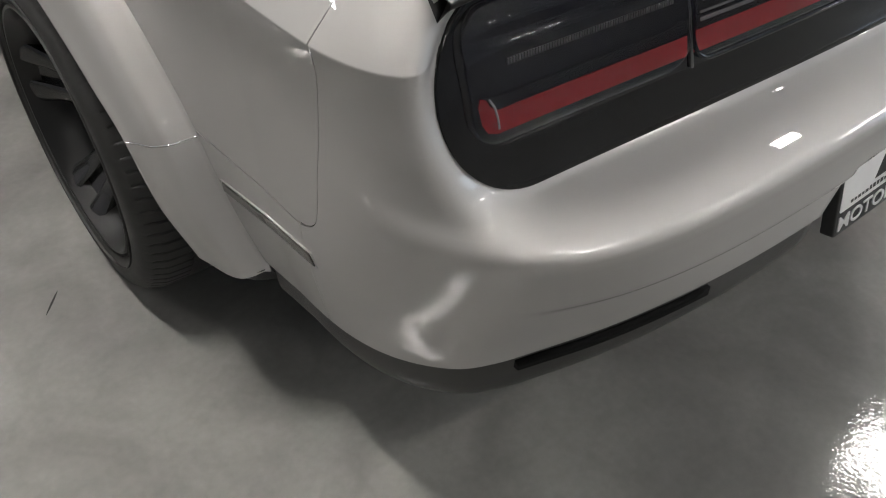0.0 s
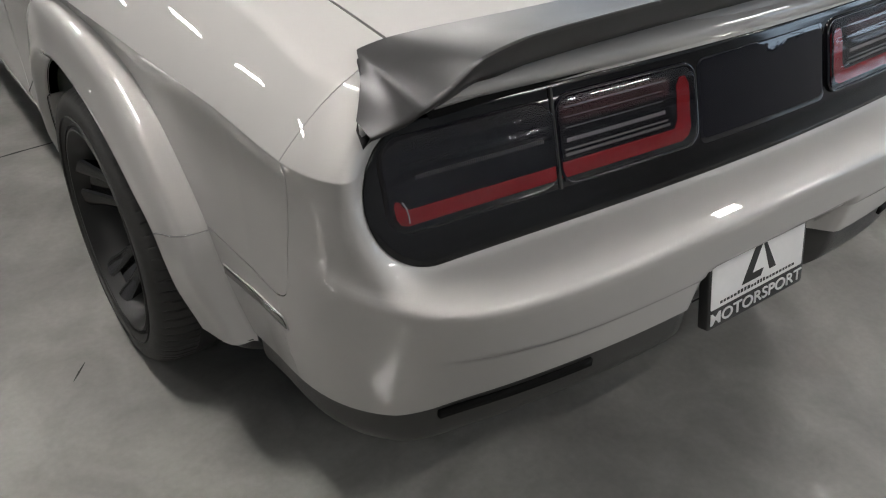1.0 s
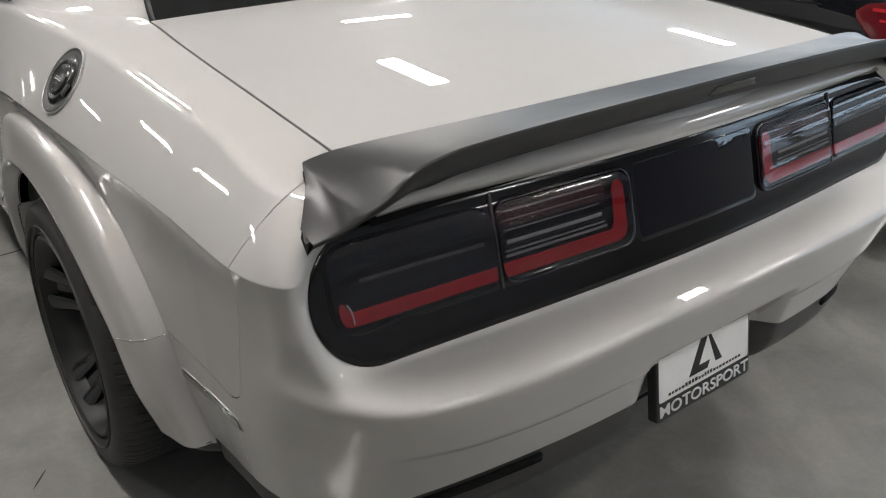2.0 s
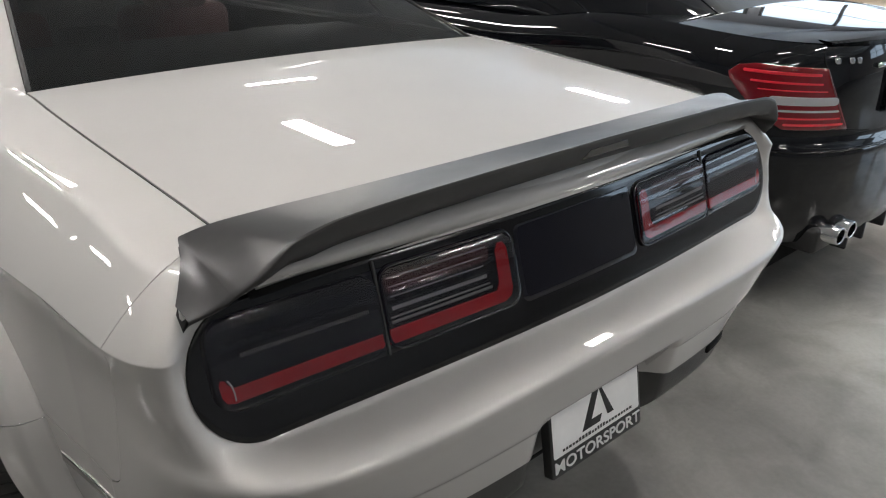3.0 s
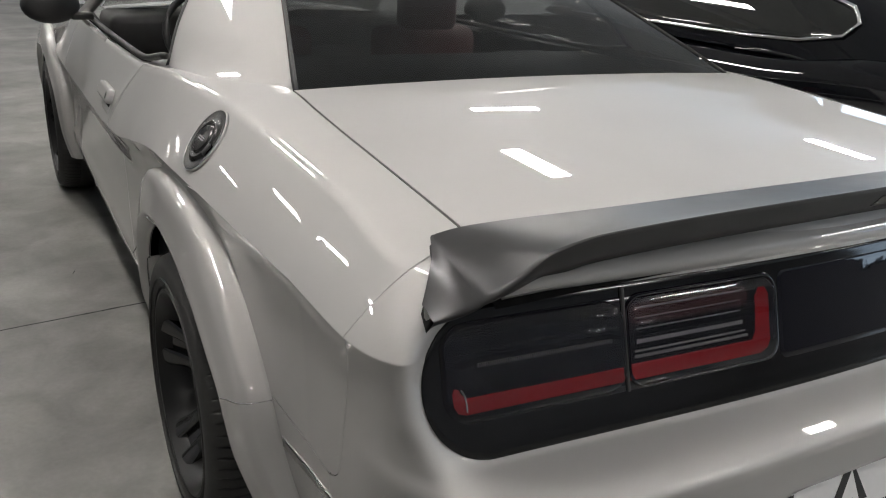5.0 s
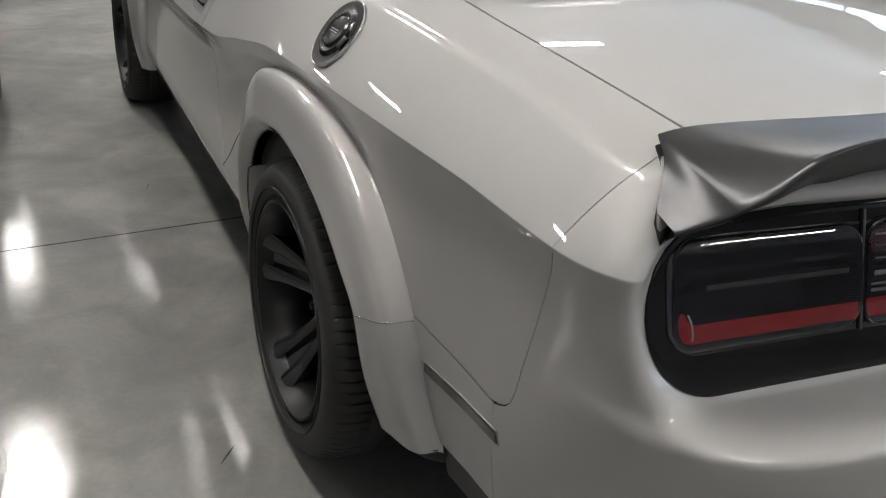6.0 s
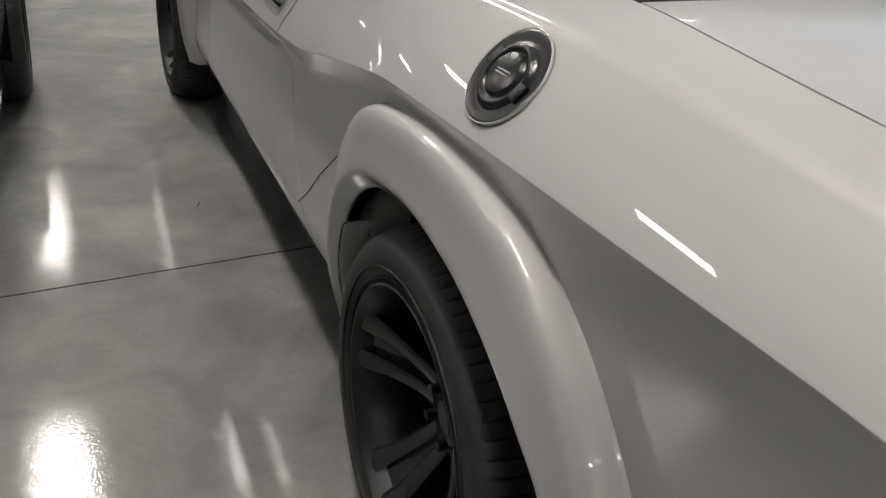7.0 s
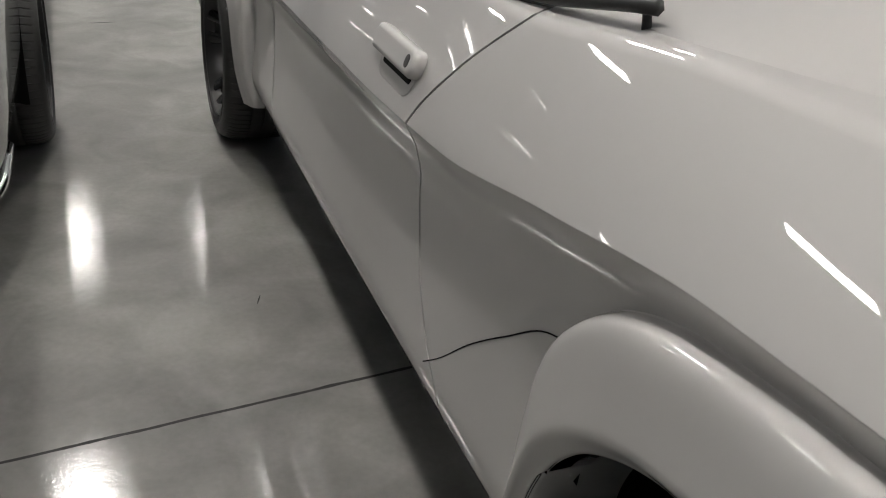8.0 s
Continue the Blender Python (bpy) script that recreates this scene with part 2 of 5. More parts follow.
def plaque(bm, outline, place, thick, bevel=0.002, rings=6, gap=0.02, back=0.0):
    """A slab with the given (x, z) outline laid on place(x, z, off): a side wall, a bevelled rim and a filled face."""
    o = dense(outline, gap)
    xs, zs = [p[0] for p in o], [p[1] for p in o]
    x0, x1, z0, z1 = min(xs), max(xs), min(zs), max(zs)
    m = min(x1 - x0, z1 - z0) / 2
    if x1 - x0 >= z1 - z0:
        core = lambda p: (min(max(p[0], x0 + m), x1 - m), (z0 + z1) / 2)
    else:
        core = lambda p: ((x0 + x1) / 2, min(max(p[1], z0 + m), z1 - m))
    levels = [(0.0, back), (0.0, thick - bevel), (bevel * 0.3 / m, thick - bevel * 0.3), (bevel / m, thick)]
    levels += [(bevel / m + (1 - bevel / m) * k / rings, thick) for k in range(1, rings + 1)]
    loops = []
    for k, off in levels:
        ring = []
        for p in o:
            c = core(p)
            ring.append(bm.verts.new(place(p[0] + (c[0] - p[0]) * k, p[1] + (c[1] - p[1]) * k, off)))
        loops.append(ring)
    n = len(o)
    for a, b in zip(loops, loops[1:]):
        for i in range(n):
            bm.faces.new((a[i], a[(i + 1) % n], b[(i + 1) % n], b[i]))
    bmesh.ops.remove_doubles(bm, verts=bm.verts, dist=0.0002)
    bmesh.ops.recalc_face_normals(bm, faces=bm.faces)
    return bm


def frame_ring(bm, outer, inner, place, thick, gap=0.02):
    """A frame between two outlines with the same number of points."""
    levels = [(0, 0.0), (0, thick * 0.7), (0.25, thick), (0.75, thick), (1, thick * 0.7), (1, 0.0)]
    loops = [[bm.verts.new(place(a[0] + (b[0] - a[0]) * k, a[1] + (b[1] - a[1]) * k, off)) for a, b in zip(outer, inner)] for k, off in levels]
    n = len(outer)
    for a, b in zip(loops, loops[1:]):
        for i in range(n):
            bm.faces.new((a[i], a[(i + 1) % n], b[(i + 1) % n], b[i]))
    bmesh.ops.recalc_face_normals(bm, faces=bm.faces)
    return bm


def letters(name, text, size, mat, parent, m, spread=1.0, depth=0.0012, label=""):
    """Raised letters in the built-in font, centred on the pose m."""
    cu = bpy.data.curves.new(name, "FONT")
    cu.body, cu.size, cu.extrude, cu.align_x, cu.align_y, cu.space_character = text, size, depth, "CENTER", "CENTER", spread
    cu.offset = size * 0.010
    tmp = bpy.data.objects.new(name, cu)
    scene.collection.objects.link(tmp)
    me = bpy.data.meshes.new_from_object(tmp.evaluated_get(bpy.context.evaluated_depsgraph_get()))
    bpy.data.objects.remove(tmp)
    me.transform(m)
    me.materials.clear()
    me.materials.append(mat)
    ob = new(name, me)
    ob.parent = parent
    if parent.type == "EMPTY":
        ob.matrix_parent_inverse = parent.matrix_basis.inverted()
    return tagged(ob, label)


# ---- the hall ----
HX0, HX1, HY0, HY1 = -13.0, 13.5, -16.0, 27.0


def hall():
    bm = bmesh.new()
    boxy(bm, HX0, HX1, HY0, HY1, -0.2, 0.0)
    floor = tagged(part("floor", bm, FLOOR, smooth=False), "glossy sealed grey concrete floor with faint stains", "floor", kind="structure")
    # the saw cut across the aisle, with worn edges
    bm = bmesh.new()
    random.seed(4)
    xs = spans(HX0, HX1, 1100)
    rows = []
    for x in xs:
        y = 2.62 + 0.112 * x + 0.002 * noise.noise((x * 9, 0, 0))
        w = 0.0042 + 0.0034 * abs(noise.noise((x * 31, 3, 0)))
        rows.append([bm.verts.new((x, y - w, 0.001)), bm.verts.new((x, y + w, 0.001))])
    for a, b in zip(rows, rows[1:]):
        bm.faces.new((a[0], b[0], b[1], a[1]))
    part("control_joint", bm, JOINT, floor, "dark saw-cut joint with chipped edges")
    bm = bmesh.new()
    for (x, y, l, a, w) in ((-1.125, 1.135, 0.075, 52, 0.004), (-1.352, 6.12, 0.16, 10, 0.012), (-1.05, 2.95, 0.05, 70, 0.003)):
        d = Vector((math.cos(radians(a)), math.sin(radians(a)), 0))
        s = Vector((-d.y, d.x, 0))
        c = Vector((x, y, 0.0008))
        vs = []
        for k in range(7):
            t = k / 6 - 0.5
            ww = w * (1 - (2 * t) ** 2) * 0.5 + 0.0006
            vs.append((bm.verts.new(c + d * l * t + s * ww), bm.verts.new(c + d * l * t - s * ww)))
        for a_, b_ in zip(vs, vs[1:]):
            bm.faces.new((a_[0], b_[0], b_[1], a_[1]))
    part("scuff", bm, JOINT, floor, "short dark tyre scuffs")
    for name, box in (("wall_north", (HX0, HX1, HY1, HY1 + 0.2, 0, CEILING)), ("wall_south", (HX0, HX1, HY0 - 0.2, HY0, 0, CEILING)),
                      ("wall_west", (HX0 - 0.2, HX0, HY0, HY1, 0, CEILING)), ("wall_east", (HX1, HX1 + 0.2, HY0, HY1, 0, CEILING))):
        bm = bmesh.new()
        boxy(bm, *box)
        tagged(part(name, bm, WALL, smooth=False), "plain pale painted hall wall", "wall", kind="structure")
    bm = bmesh.new()
    boxy(bm, HX0, HX1, HY0, HY1, CEILING, CEILING + 0.2)
    y = HY0 + 1.5
    while y < HY1:
        boxy(bm, HX0, HX1, y - 0.06, y + 0.06, CEILING - 0.30, CEILING + 0.01)
        y += 3.2
    tagged(part("ceiling", bm, CEIL, smooth=False), "pale metal deck ceiling with steel joists", "ceiling", kind="structure")


def window_band():
    """The glazed shop front along the east wall, from a low sill to the lintel."""
    for i in range(9):
        y0 = -9.5 + 3.2 * i
        y1, z0, z1, x = y0 + 2.8, 1.5, 4.1, HX1 - 0.012
        ym, zm = (y0 + y1) / 2, 2.9
        e = empty("window_%d" % (i + 1), (x, ym, z0))
        bm = bmesh.new()
        for a, b, c, d in ((y0 - 0.06, y1 + 0.06, z0 - 0.06, z0), (y0 - 0.06, y1 + 0.06, z1, z1 + 0.06), (y0 - 0.06, y0, z0, z1), (y1, y1 + 0.06, z0, z1),
                           (ym - 0.03, ym + 0.03, z0, zm - 0.03), (ym - 0.03, ym + 0.03, zm + 0.03, z1), (y0, y1, zm - 0.03, zm + 0.03)):
            boxy(bm, x - 0.05, x + 0.01, a, b, c, d)
        part("window_frame", bm, STEEL, e, smooth=False)
        for a, b in ((y0, ym - 0.03), (ym + 0.03, y1)):
            for c, d in ((z0, zm - 0.03), (zm + 0.03, z1)):
                bm = bmesh.new()
                boxy(bm, x - 0.012, x - 0.004, a, b, c, d)
                part("pane", bm, DAYLIGHT, e, "milky daylit pane", smooth=False)
        tagged(e, "tall milky shop window with a steel frame", "window", kind="structure")


def hall_lamp():
    z = CEILING - 0.42
    e = empty("ceiling_lamp", (0, 0, z))
    bm = bmesh.new()
    boxy(bm, -0.17, 0.17, -0.62, 0.62, z + 0.012, z + 0.07, 0.01)
    part("housing", bm, STEEL, e, "white steel housing", smooth=False)
    bm = bmesh.new()
    boxy(bm, -0.15, 0.15, -0.60, 0.60, z, z + 0.011, 0.003, 1)
    part("diffuser", bm, LIGHT, e, "glowing white diffuser", smooth=False)
    for sx in (-0.5, 0.5):
        bm = bmesh.new()
        tube(bm, [(0, sx, z + 0.07), (0, sx, CEILING - 0.02)], 0.004)
        part("hanger", bm, STEEL, e)
    return tagged(e, "bright white oblong ceiling lamp hanging on rods", "ceiling lamp", "ceiling lamps")


# ---- the silver coupe: its surfaces ----
AXLE, WHEELBASE, TYRE_R = 1.17, 3.10, 0.361
YC = 0.45          # where the rear corner's rounding runs out into the flank
PLAN = 2.9         # squareness of the rear in plan
ARCHES = ((AXLE, 0.36), (AXLE + WHEELBASE, 0.36))


def crease_z(y):
    return hermite(y, (0.2, 0.5, 1.0, 1.35, 1.65, 1.95, 2.4, 4.9), (0.953, 0.952, 0.948, 0.938, 0.895, 0.845, 0.825, 0.80))


def crease_x(y):
    return hermite(y, (0.2, 0.45, 0.8, 1.3, 2.0, 3.5, 4.4, 4.95), (0.914, 0.926, 0.944, 0.962, 0.970, 0.962, 0.93, 0.84))


def shoulder_z(y):
    return hermite(y, (0.2, 0.7, 1.1, 1.5, 1.9, 2.5, 4.0, 4.9), (1.052, 1.085, 1.100, 1.095, 1.060, 1.045, 1.02, 0.93))


def shoulder_x(y):
    return hermite(y, (0.2, 0.6, 1.1, 1.5, 2.0, 3.5, 4.9), (0.825, 0.832, 0.845, 0.868, 0.885, 0.87, 0.74))


def deck_z(y):
    return hermite(y, (0.1, 0.25, 0.7, 1.1, 1.6, 2.0, 4.9), (1.062, 1.078, 1.108, 1.128, 1.12, 1.06, 0.98))


def gap_x(y):
    return hermite(y, (0.1, 0.25, 0.9, 1.1, 1.6, 2.0, 4.9), (0.73, 0.728, 0.712, 0.70, 0.78, 0.86, 0.70))


def floor_z(y):
    return hermite(y, (0.0, 0.03, 0.08, 0.13, 0.17, 0.45, 0.60, 1.6, 4.9), (0.556, 0.546, 0.508, 0.460, 0.440, 0.415, 0.40, 0.262, 0.262))


REAR_Z, REAR_D = (0.40, 0.50, 0.60, 0.72, 0.82, 0.90, 0.935, 0.95), (-0.068, -0.048, -0.035, -0.029, -0.024, -0.015, -0.006, 0.0)
DOOR_Z, DOOR_D = (0.26, 0.29, 0.34, 0.39, 0.425, 0.465, 0.53, 0.64, 0.72, 0.79, 0.825, 0.84), (-0.118, -0.084, -0.056, -0.040, -0.038, -0.043, -0.047, -0.051, -0.049, -0.029, -0.009, 0.0)


def half_width(y, z):
    """Half the car's width at y and z, on the flank."""
    zc, xc = crease_z(y), crease_x(y)
    if z <= zc:
        w = step(0.5, 1.6, y)
        zr = z + (0.95 - zc) * step(0.6, zc, z)
        zd = z + (0.84 - zc) * step(0.42, zc, z)
        return xc + (1 - w) * hermite(zr, REAR_Z, REAR_D) + w * hermite(zd, DOOR_Z, DOOR_D)
    t = (z - zc) / (shoulder_z(y) - zc)
    return xc - (xc - shoulder_x(y)) * (0.80 * t + 0.20 * t * t)


def rear_y(z):
    """The rear's outermost line on the centre plane."""
    return hermite(z, (0.40, 0.50, 0.60, 0.68, 0.722, 0.742, 0.752, 0.760, 0.768, 0.788, 0.83, 0.92, 0.96, 1.06), (0.004, -0.012, -0.026, -0.037, -0.0445, -0.0482, -0.0485, -0.0455, -0.0385, -0.006, 0.018, 0.046, 0.062, 0.150))


def panel_y(x, z):
    """The tail panel's face."""
    return 0.060 + 0.086 * x * x - 0.045 * x ** 4 + 0.32 * (z - 0.79)


PANEL = (-0.849, 0.849, 0.791, 1.004, 0.105)


def panel_gap(x, z):
    """How far a point lies outside the tail panel's outline."""
    x0, x1, z0, z1, r = PANEL
    qx, qz = abs(x) - (x1 - r), abs(z - (z0 + z1) / 2) - ((z1 - z0) / 2 - r)
    return math.hypot(max(qx, 0), max(qz, 0)) + min(max(qx, qz), 0) - r


def levels(y):
    return floor_z(y), 0.632, crease_z(y), shoulder_z(y)


V_LOW, V_DECK = spans(0, 1, 16), spans(3, 4, 8)
V_MID, V_TOP = spans(1, 1.975, 43) + [1.988, 1.996, 2.0], [2.0, 2.006, 2.02] + spans(2.06, 3, 13)


def height(y, v):
    a, b, c, d = levels(y)
    if v <= 1:
        return a + (b - a) * v
    if v <= 2:
        return b + (c - b) * (v - 1)
    return c + (d - c) * min(1, v - 2)


def skin(s, v):
    """The painted skin, left half: s from 0 at the rear's middle over 1 at the corner's end and forwards by metres; v up the body, past 3 over the shoulder."""
    if s >= 1:
        y = YC + (s - 1)
        z = height(y, v)
        x = half_width(y, z)
        if v > 3:
            k = v - 3
            xg, zg, zs = gap_x(y), deck_z(y), shoulder_z(y)
            x, z = x + (xg - x) * k, zs + (zg - zs) * (1 - (1 - k) ** 1.15)
        return Vector((-x, y, z))
    a = s * math.pi / 2
    q = 1 / (math.sin(a) ** PLAN + math.cos(a) ** PLAN) ** (1 / PLAN)
    yq = YC * (1 - 0.0) - 0.45 * q * math.cos(a)
    z = height(max(0.0, yq), v)
    ry = rear_y(z)
    # squarer in plan beside the tail panel than lower down
    n = PLAN + 3.9 * min(1, max(0, (z - 0.44) / 0.42)) ** 1.7
    q = 1 / (math.sin(a) ** n + math.cos(a) ** n) ** (1 / n)
    wide = half_width(YC, min(z, shoulder_z(YC)))
    x, y = wide * q * math.sin(a), YC - (YC - ry) * q * math.cos(a)
    if v > 3:
        k = v - 3
        y += 0.05 * k * math.cos(a)
        e, m = 1 - (1 - k) ** 1.15, step(0.15, 0.23, y)
        x, z = x * (1 - 0.13 * k) * (1 - m) + (x + (gap_x(y) - x) * k) * m, (z + 0.022 * e) * (1 - m) + (z + (deck_z(y) - z) * e) * m
    elif v > 1:
        d = panel_gap(x, z)
        wide_ = 0.031 + 0.019 * step(0.76, 0.86, x)
        t = min(1, max(0, d / wide_))
        w = 0.4 * step(0, 1, t) + 0.6 * t
        w = max(w, step(0.18, 0.225, y))
        y = panel_y(x, z) * (1 - w) + y * w
    # a shallow step across the cover's lower half
    if v < 3:
        y += 0.006 * step(0.634, 0.628, z) * step(0.80, 0.70, x)
    # the pocket round the number plate
    pk = step(0.245, 0.185, x) * step(0.655, 0.640, z)
    y += 0.055 * pk
    return Vector((-x, y, z))


def top_z(x, y):
    """The height of the painted strip between shoulder and boot lid."""
    k = (shoulder_x(y) - x) / (shoulder_x(y) - gap_x(y))
    k = min(1, max(0, k))
    return shoulder_z(y) + (deck_z(y) - shoulder_z(y)) * (1 - (1 - k) ** 1.15)


def s_at(y):
    """The s of the rear corner at which the flank's seam stands, for a y below YC."""
    lo, hi = 0.0, 1.0
    for _ in range(30):
        m = (lo + hi) / 2
        a = m * math.pi / 2
        q = 1 / (math.sin(a) ** PLAN + math.cos(a) ** PLAN) ** (1 / PLAN)
        lo, hi = (m, hi) if YC - 0.45 * q * math.cos(a) < y else (lo, m)
    return lo


SEAM = {}


def s_seam(v, y):
    """The s at which the skin's row v reaches y, near the rear corner."""
    if (v, y) not in SEAM:
        lo, hi = 0.4, 1.0
        for _ in range(26):
            m = (lo + hi) / 2
            lo, hi = (m, hi) if skin(m, v).y < y else (lo, m)
        SEAM[v, y] = lo
    return SEAM[v, y]


def seam_y(z):
    """The upright seam between bumper cover and quarter panel."""
    return hermite(z, (0.632, 0.642, 0.67, 0.75, 0.85, 0.95, 1.06), (0.365, 0.335, 0.310, 0.288, 0.260, 0.232, 0.215))


def door_rear_y(z):
    return hermite(z, (0.26, 0.40, 0.46, 0.56, 0.70, 0.84, 0.95, 1.06), (1.93, 1.96, 2.03, 2.10, 2.135, 2.10, 2.01, 1.88))


def door_front_y(z):
    return hermite(z, (0.26, 0.5, 1.06), (3.36, 3.40, 3.42))


def flip(bm, side):
    if side > 0:
        for v in bm.verts:
            v.co.x = -v.co.x
        bmesh.ops.reverse_faces(bm, faces=bm.faces)
    return bm


def outside(c):
    return Vector((c.x * 2, (c.y - 2.4) * (1.0 if c.y < 0.5 else 0.05), (c.z - 0.6) * 0.9))


def in_arch(p, r=0.50):
    return any(math.hypot(p.y - cy, p.z - cz) < (r if p.y < cy or p.z > 0.6 else 0.45) for cy, cz in ARCHES)


def lies(y, z, off=0.0):
    """A place on the left flank, off metres outside it."""
    s = s_at(y) if y < YC else 1 + y - YC
    a, b, c, d = levels(y)
    v = (z - a) / (b - a) if z <= b else 1 + (z - b) / (c - b) if z <= c else 2 + (z - c) / (d - c)
    p = skin(s, v)
    n = (skin(s + 0.004, v) - p).cross(skin(s, v + 0.01) - p).normalized()
    if n.x > 0:
        n = -n
    return p + n * off


# ---- the silver coupe: its parts ----
def coupe_shell(car):
    gap = 0.0034
    # bumper cover, round the whole rear, with the side wings up to the wheel arches
    bm = bmesh.new()
    for side in (-1, 1):
        tmp = bmesh.new()
        ss = spans(0, 1, 96)
        rows_v = V_LOW + V_MID[1:] + V_TOP[1:] + V_DECK[1:]

        def cover(u, v, ):
            s1 = s_seam(min(v, 3.0), seam_y(height(0.3, min(v, 3.0))) - 0.0002) if v > 1 else s_at(0.364)
            return skin(u * s1, v)

        sheet(tmp, cover, ss, rows_v)
        sheet(tmp, lambda u, v: skin(s_at(0.365) + (1 - s_at(0.365)) * u, v), spans(0, 1, 10), V_LOW)
        sheet(tmp, lambda u, v: skin(1 + u, v), spans(0, 0.24, 16), V_LOW)
        flip(tmp, side)
        me = bpy.data.meshes.new("half")
        tmp.to_mesh(me)
        tmp.free()
        bm.from_mesh(me)
        bpy.data.meshes.remove(me)
    bmesh.ops.remove_doubles(bm, verts=bm.verts, dist=0.0006)
    face_out(bm, outside)
    ob = part("rear_bumper", bm, PAINT, car, "silver bumper cover with a broad rounded shelf")
    thicken(ob, 0.003)
    for side in (-1, 1):
        # quarter panel: forward part over its whole height, and the part over the bumper's wing
        bm = bmesh.new()
        up = V_MID + V_TOP[1:] + V_DECK[1:]
        every = V_LOW + up[1:]
        lift = lambda v, s: v + 0.010 * (1 - step(1, 1.1, v)) * (1 - step(1.18, 1.24, s)) if v >= 1 else v

        def ahead(u, v):
            y1 = door_rear_y(height(2.0, min(v, 3))) - gap
            return skin(1.24 + (1 + y1 - YC - 1.24) * u, v)

        def behind(u, v):
            s0 = s_seam(min(v, 3.0), seam_y(height(0.3, min(v, 3.0))) + 0.0011)
            s = s0 + (1.24 - s0) * u
            return skin(s, lift(v, s))

        sheet(bm, ahead, spans(0, 1, 120), every, keep=lambda p: not in_arch(p))
        sheet(bm, behind, spans(0, 1, 48), up, keep=lambda p: not in_arch(p))
        bmesh.ops.remove_doubles(bm, verts=bm.verts, dist=0.0006)
        flip(bm, side)
        face_out(bm, outside)
        thicken(part("quarter_panel", bm, PAINT, car), 0.003)
        # door
        bm = bmesh.new()
        door = lambda u, v: skin(1 - YC + (door_rear_y(height(2.0, v)) + gap) * (1 - u) + (door_front_y(height(3.4, v)) - gap) * u, v)
        sheet(bm, door, spans(0, 1, 60), V_LOW + V_MID[1:] + V_TOP[1:] + spans(3, 3.6, 4)[1:])
        flip(bm, side)
        face_out(bm, outside)
        d = thicken(part("door", bm, PAINT, car), 0.003)
        door_handle(d, side)
        # front wing
        bm = bmesh.new()
        wing = lambda u, v: skin(1 - YC + (door_front_y(height(3.4, v)) + gap) * (1 - u) + 4.93 * u, v)
        sheet(bm, wing, spans(0, 1, 90), V_LOW + V_MID[1:] + V_TOP[1:] + V_DECK[1:], keep=lambda p: not in_arch(p))
        flip(bm, side)
        face_out(bm, outside)
        thicken(part("front_wing", bm, PAINT, car), 0.003)
        # dark structure behind the panel gaps
        bm = bmesh.new()
        inner = lambda u, v: skin(s_at(0.16) + u, v) * 1.0 + Vector((0.016, 0.012, 0))
        sheet(bm, inner, spans(0, 1, 60) + spans(1, 4.2, 90)[1:], V_LOW + V_MID[1::2] + V_TOP[0::2] + spans(3, 3.9, 4)[1:], keep=lambda p: not in_arch(p))
        flip(bm, side)
        part("inner_panel", bm, VOID, car, "dark inner body behind the panel gaps")
        for y0 in (0, 1):
            flare(car, side, ARCHES[y0][0], y0)
        # seam along the flank's foot, from the door to the arch
        bm = bmesh.new()
        tube(bm, [lies(y, hermite(y, (1.58, 1.673, 1.768, 1.871, 1.97, 2.02), (0.735, 0.705, 0.636, 0.553, 0.458, 0.418)), 0.0002) for y in spans(1.58, 2.02, 34)], 0.0013)
        flip(bm, side)
        part("panel_seam", bm, VOID, car)
        # smoked side marker in the bumper's wing
        bm = bmesh.new()
        at = lambda x, z, off: lies(x, z + 0.553 + (0.585 - x) * 0.115, off)
        plaque(bm, [(0.345, -0.012), (0.352, 0.008), (0.585, 0.010), (0.590, -0.010)], at, 0.0035, 0.001, 3)
        flip(bm, side)
        part("side_marker", bm, SMOKED_REFLECTOR, car, "slim smoked side marker")
        bm = bmesh.new()
        edge = [(0.342, -0.014), (0.350, 0.0105), (0.588, 0.0125), (0.593, -0.0125)]
        tube(bm, [at(x, z, 0.0012) for x, z in dense(edge, 0.02)], 0.0016, close=True)
        flip(bm, side)
        part("marker_rim", bm, PAINT, car)
    # boot lid
    bm = bmesh.new()

    def deck(u, v):
        y = 0.135 + (1.085 - 0.135) * v
        g = gap_x(y) - 0.0058
        x = g * u
        z = deck_z(y) + 0.009 * (1 - u * u) - 0.05 * step(0.19, 0.12, y)
        y += 0.016 * (1 - u * u) * step(0.6, 1.0, v)
        return Vector((x, y, z))

    sheet(bm, deck, spans(-1, 1, 60), spans(0, 1, 50))
    face_out(bm, lambda c: Vector((0, 0, 1)))
    thicken(part("boot_lid", bm, PAINT, car, "broad flat silver boot lid"), 0.012)
    bm = bmesh.new()
    sheet(bm, lambda u, v: deck(u * 1.02, v) - Vector((0, 0, 0.016)), spans(-1, 1, 12), spans(0, 1, 12))
    part("boot_gutter", bm, VOID, car)
    # the lid's rear edge above the tail panel, and the wings' ends beside it
    def edge(x, k):
        z = 1.0055 + 0.060 * k
        return Vector((x, panel_y(x, 1.0055) - 0.0045 + 0.024 * k * k, z))

    for nm, x0, x1 in (("lid_edge", -0.714, 0.714), ("wing_end", -0.790, -0.7175), ("wing_end", 0.7175, 0.790)):
        bm = bmesh.new()
        sheet(bm, edge, spans(x0, x1, max(4, int(60 * (x1 - x0)))), spans(0, 1, 8))
        face_out(bm, lambda c: Vector((0, -1, 0.2)))
        thicken(part(nm, bm, PAINT, car), 0.006)
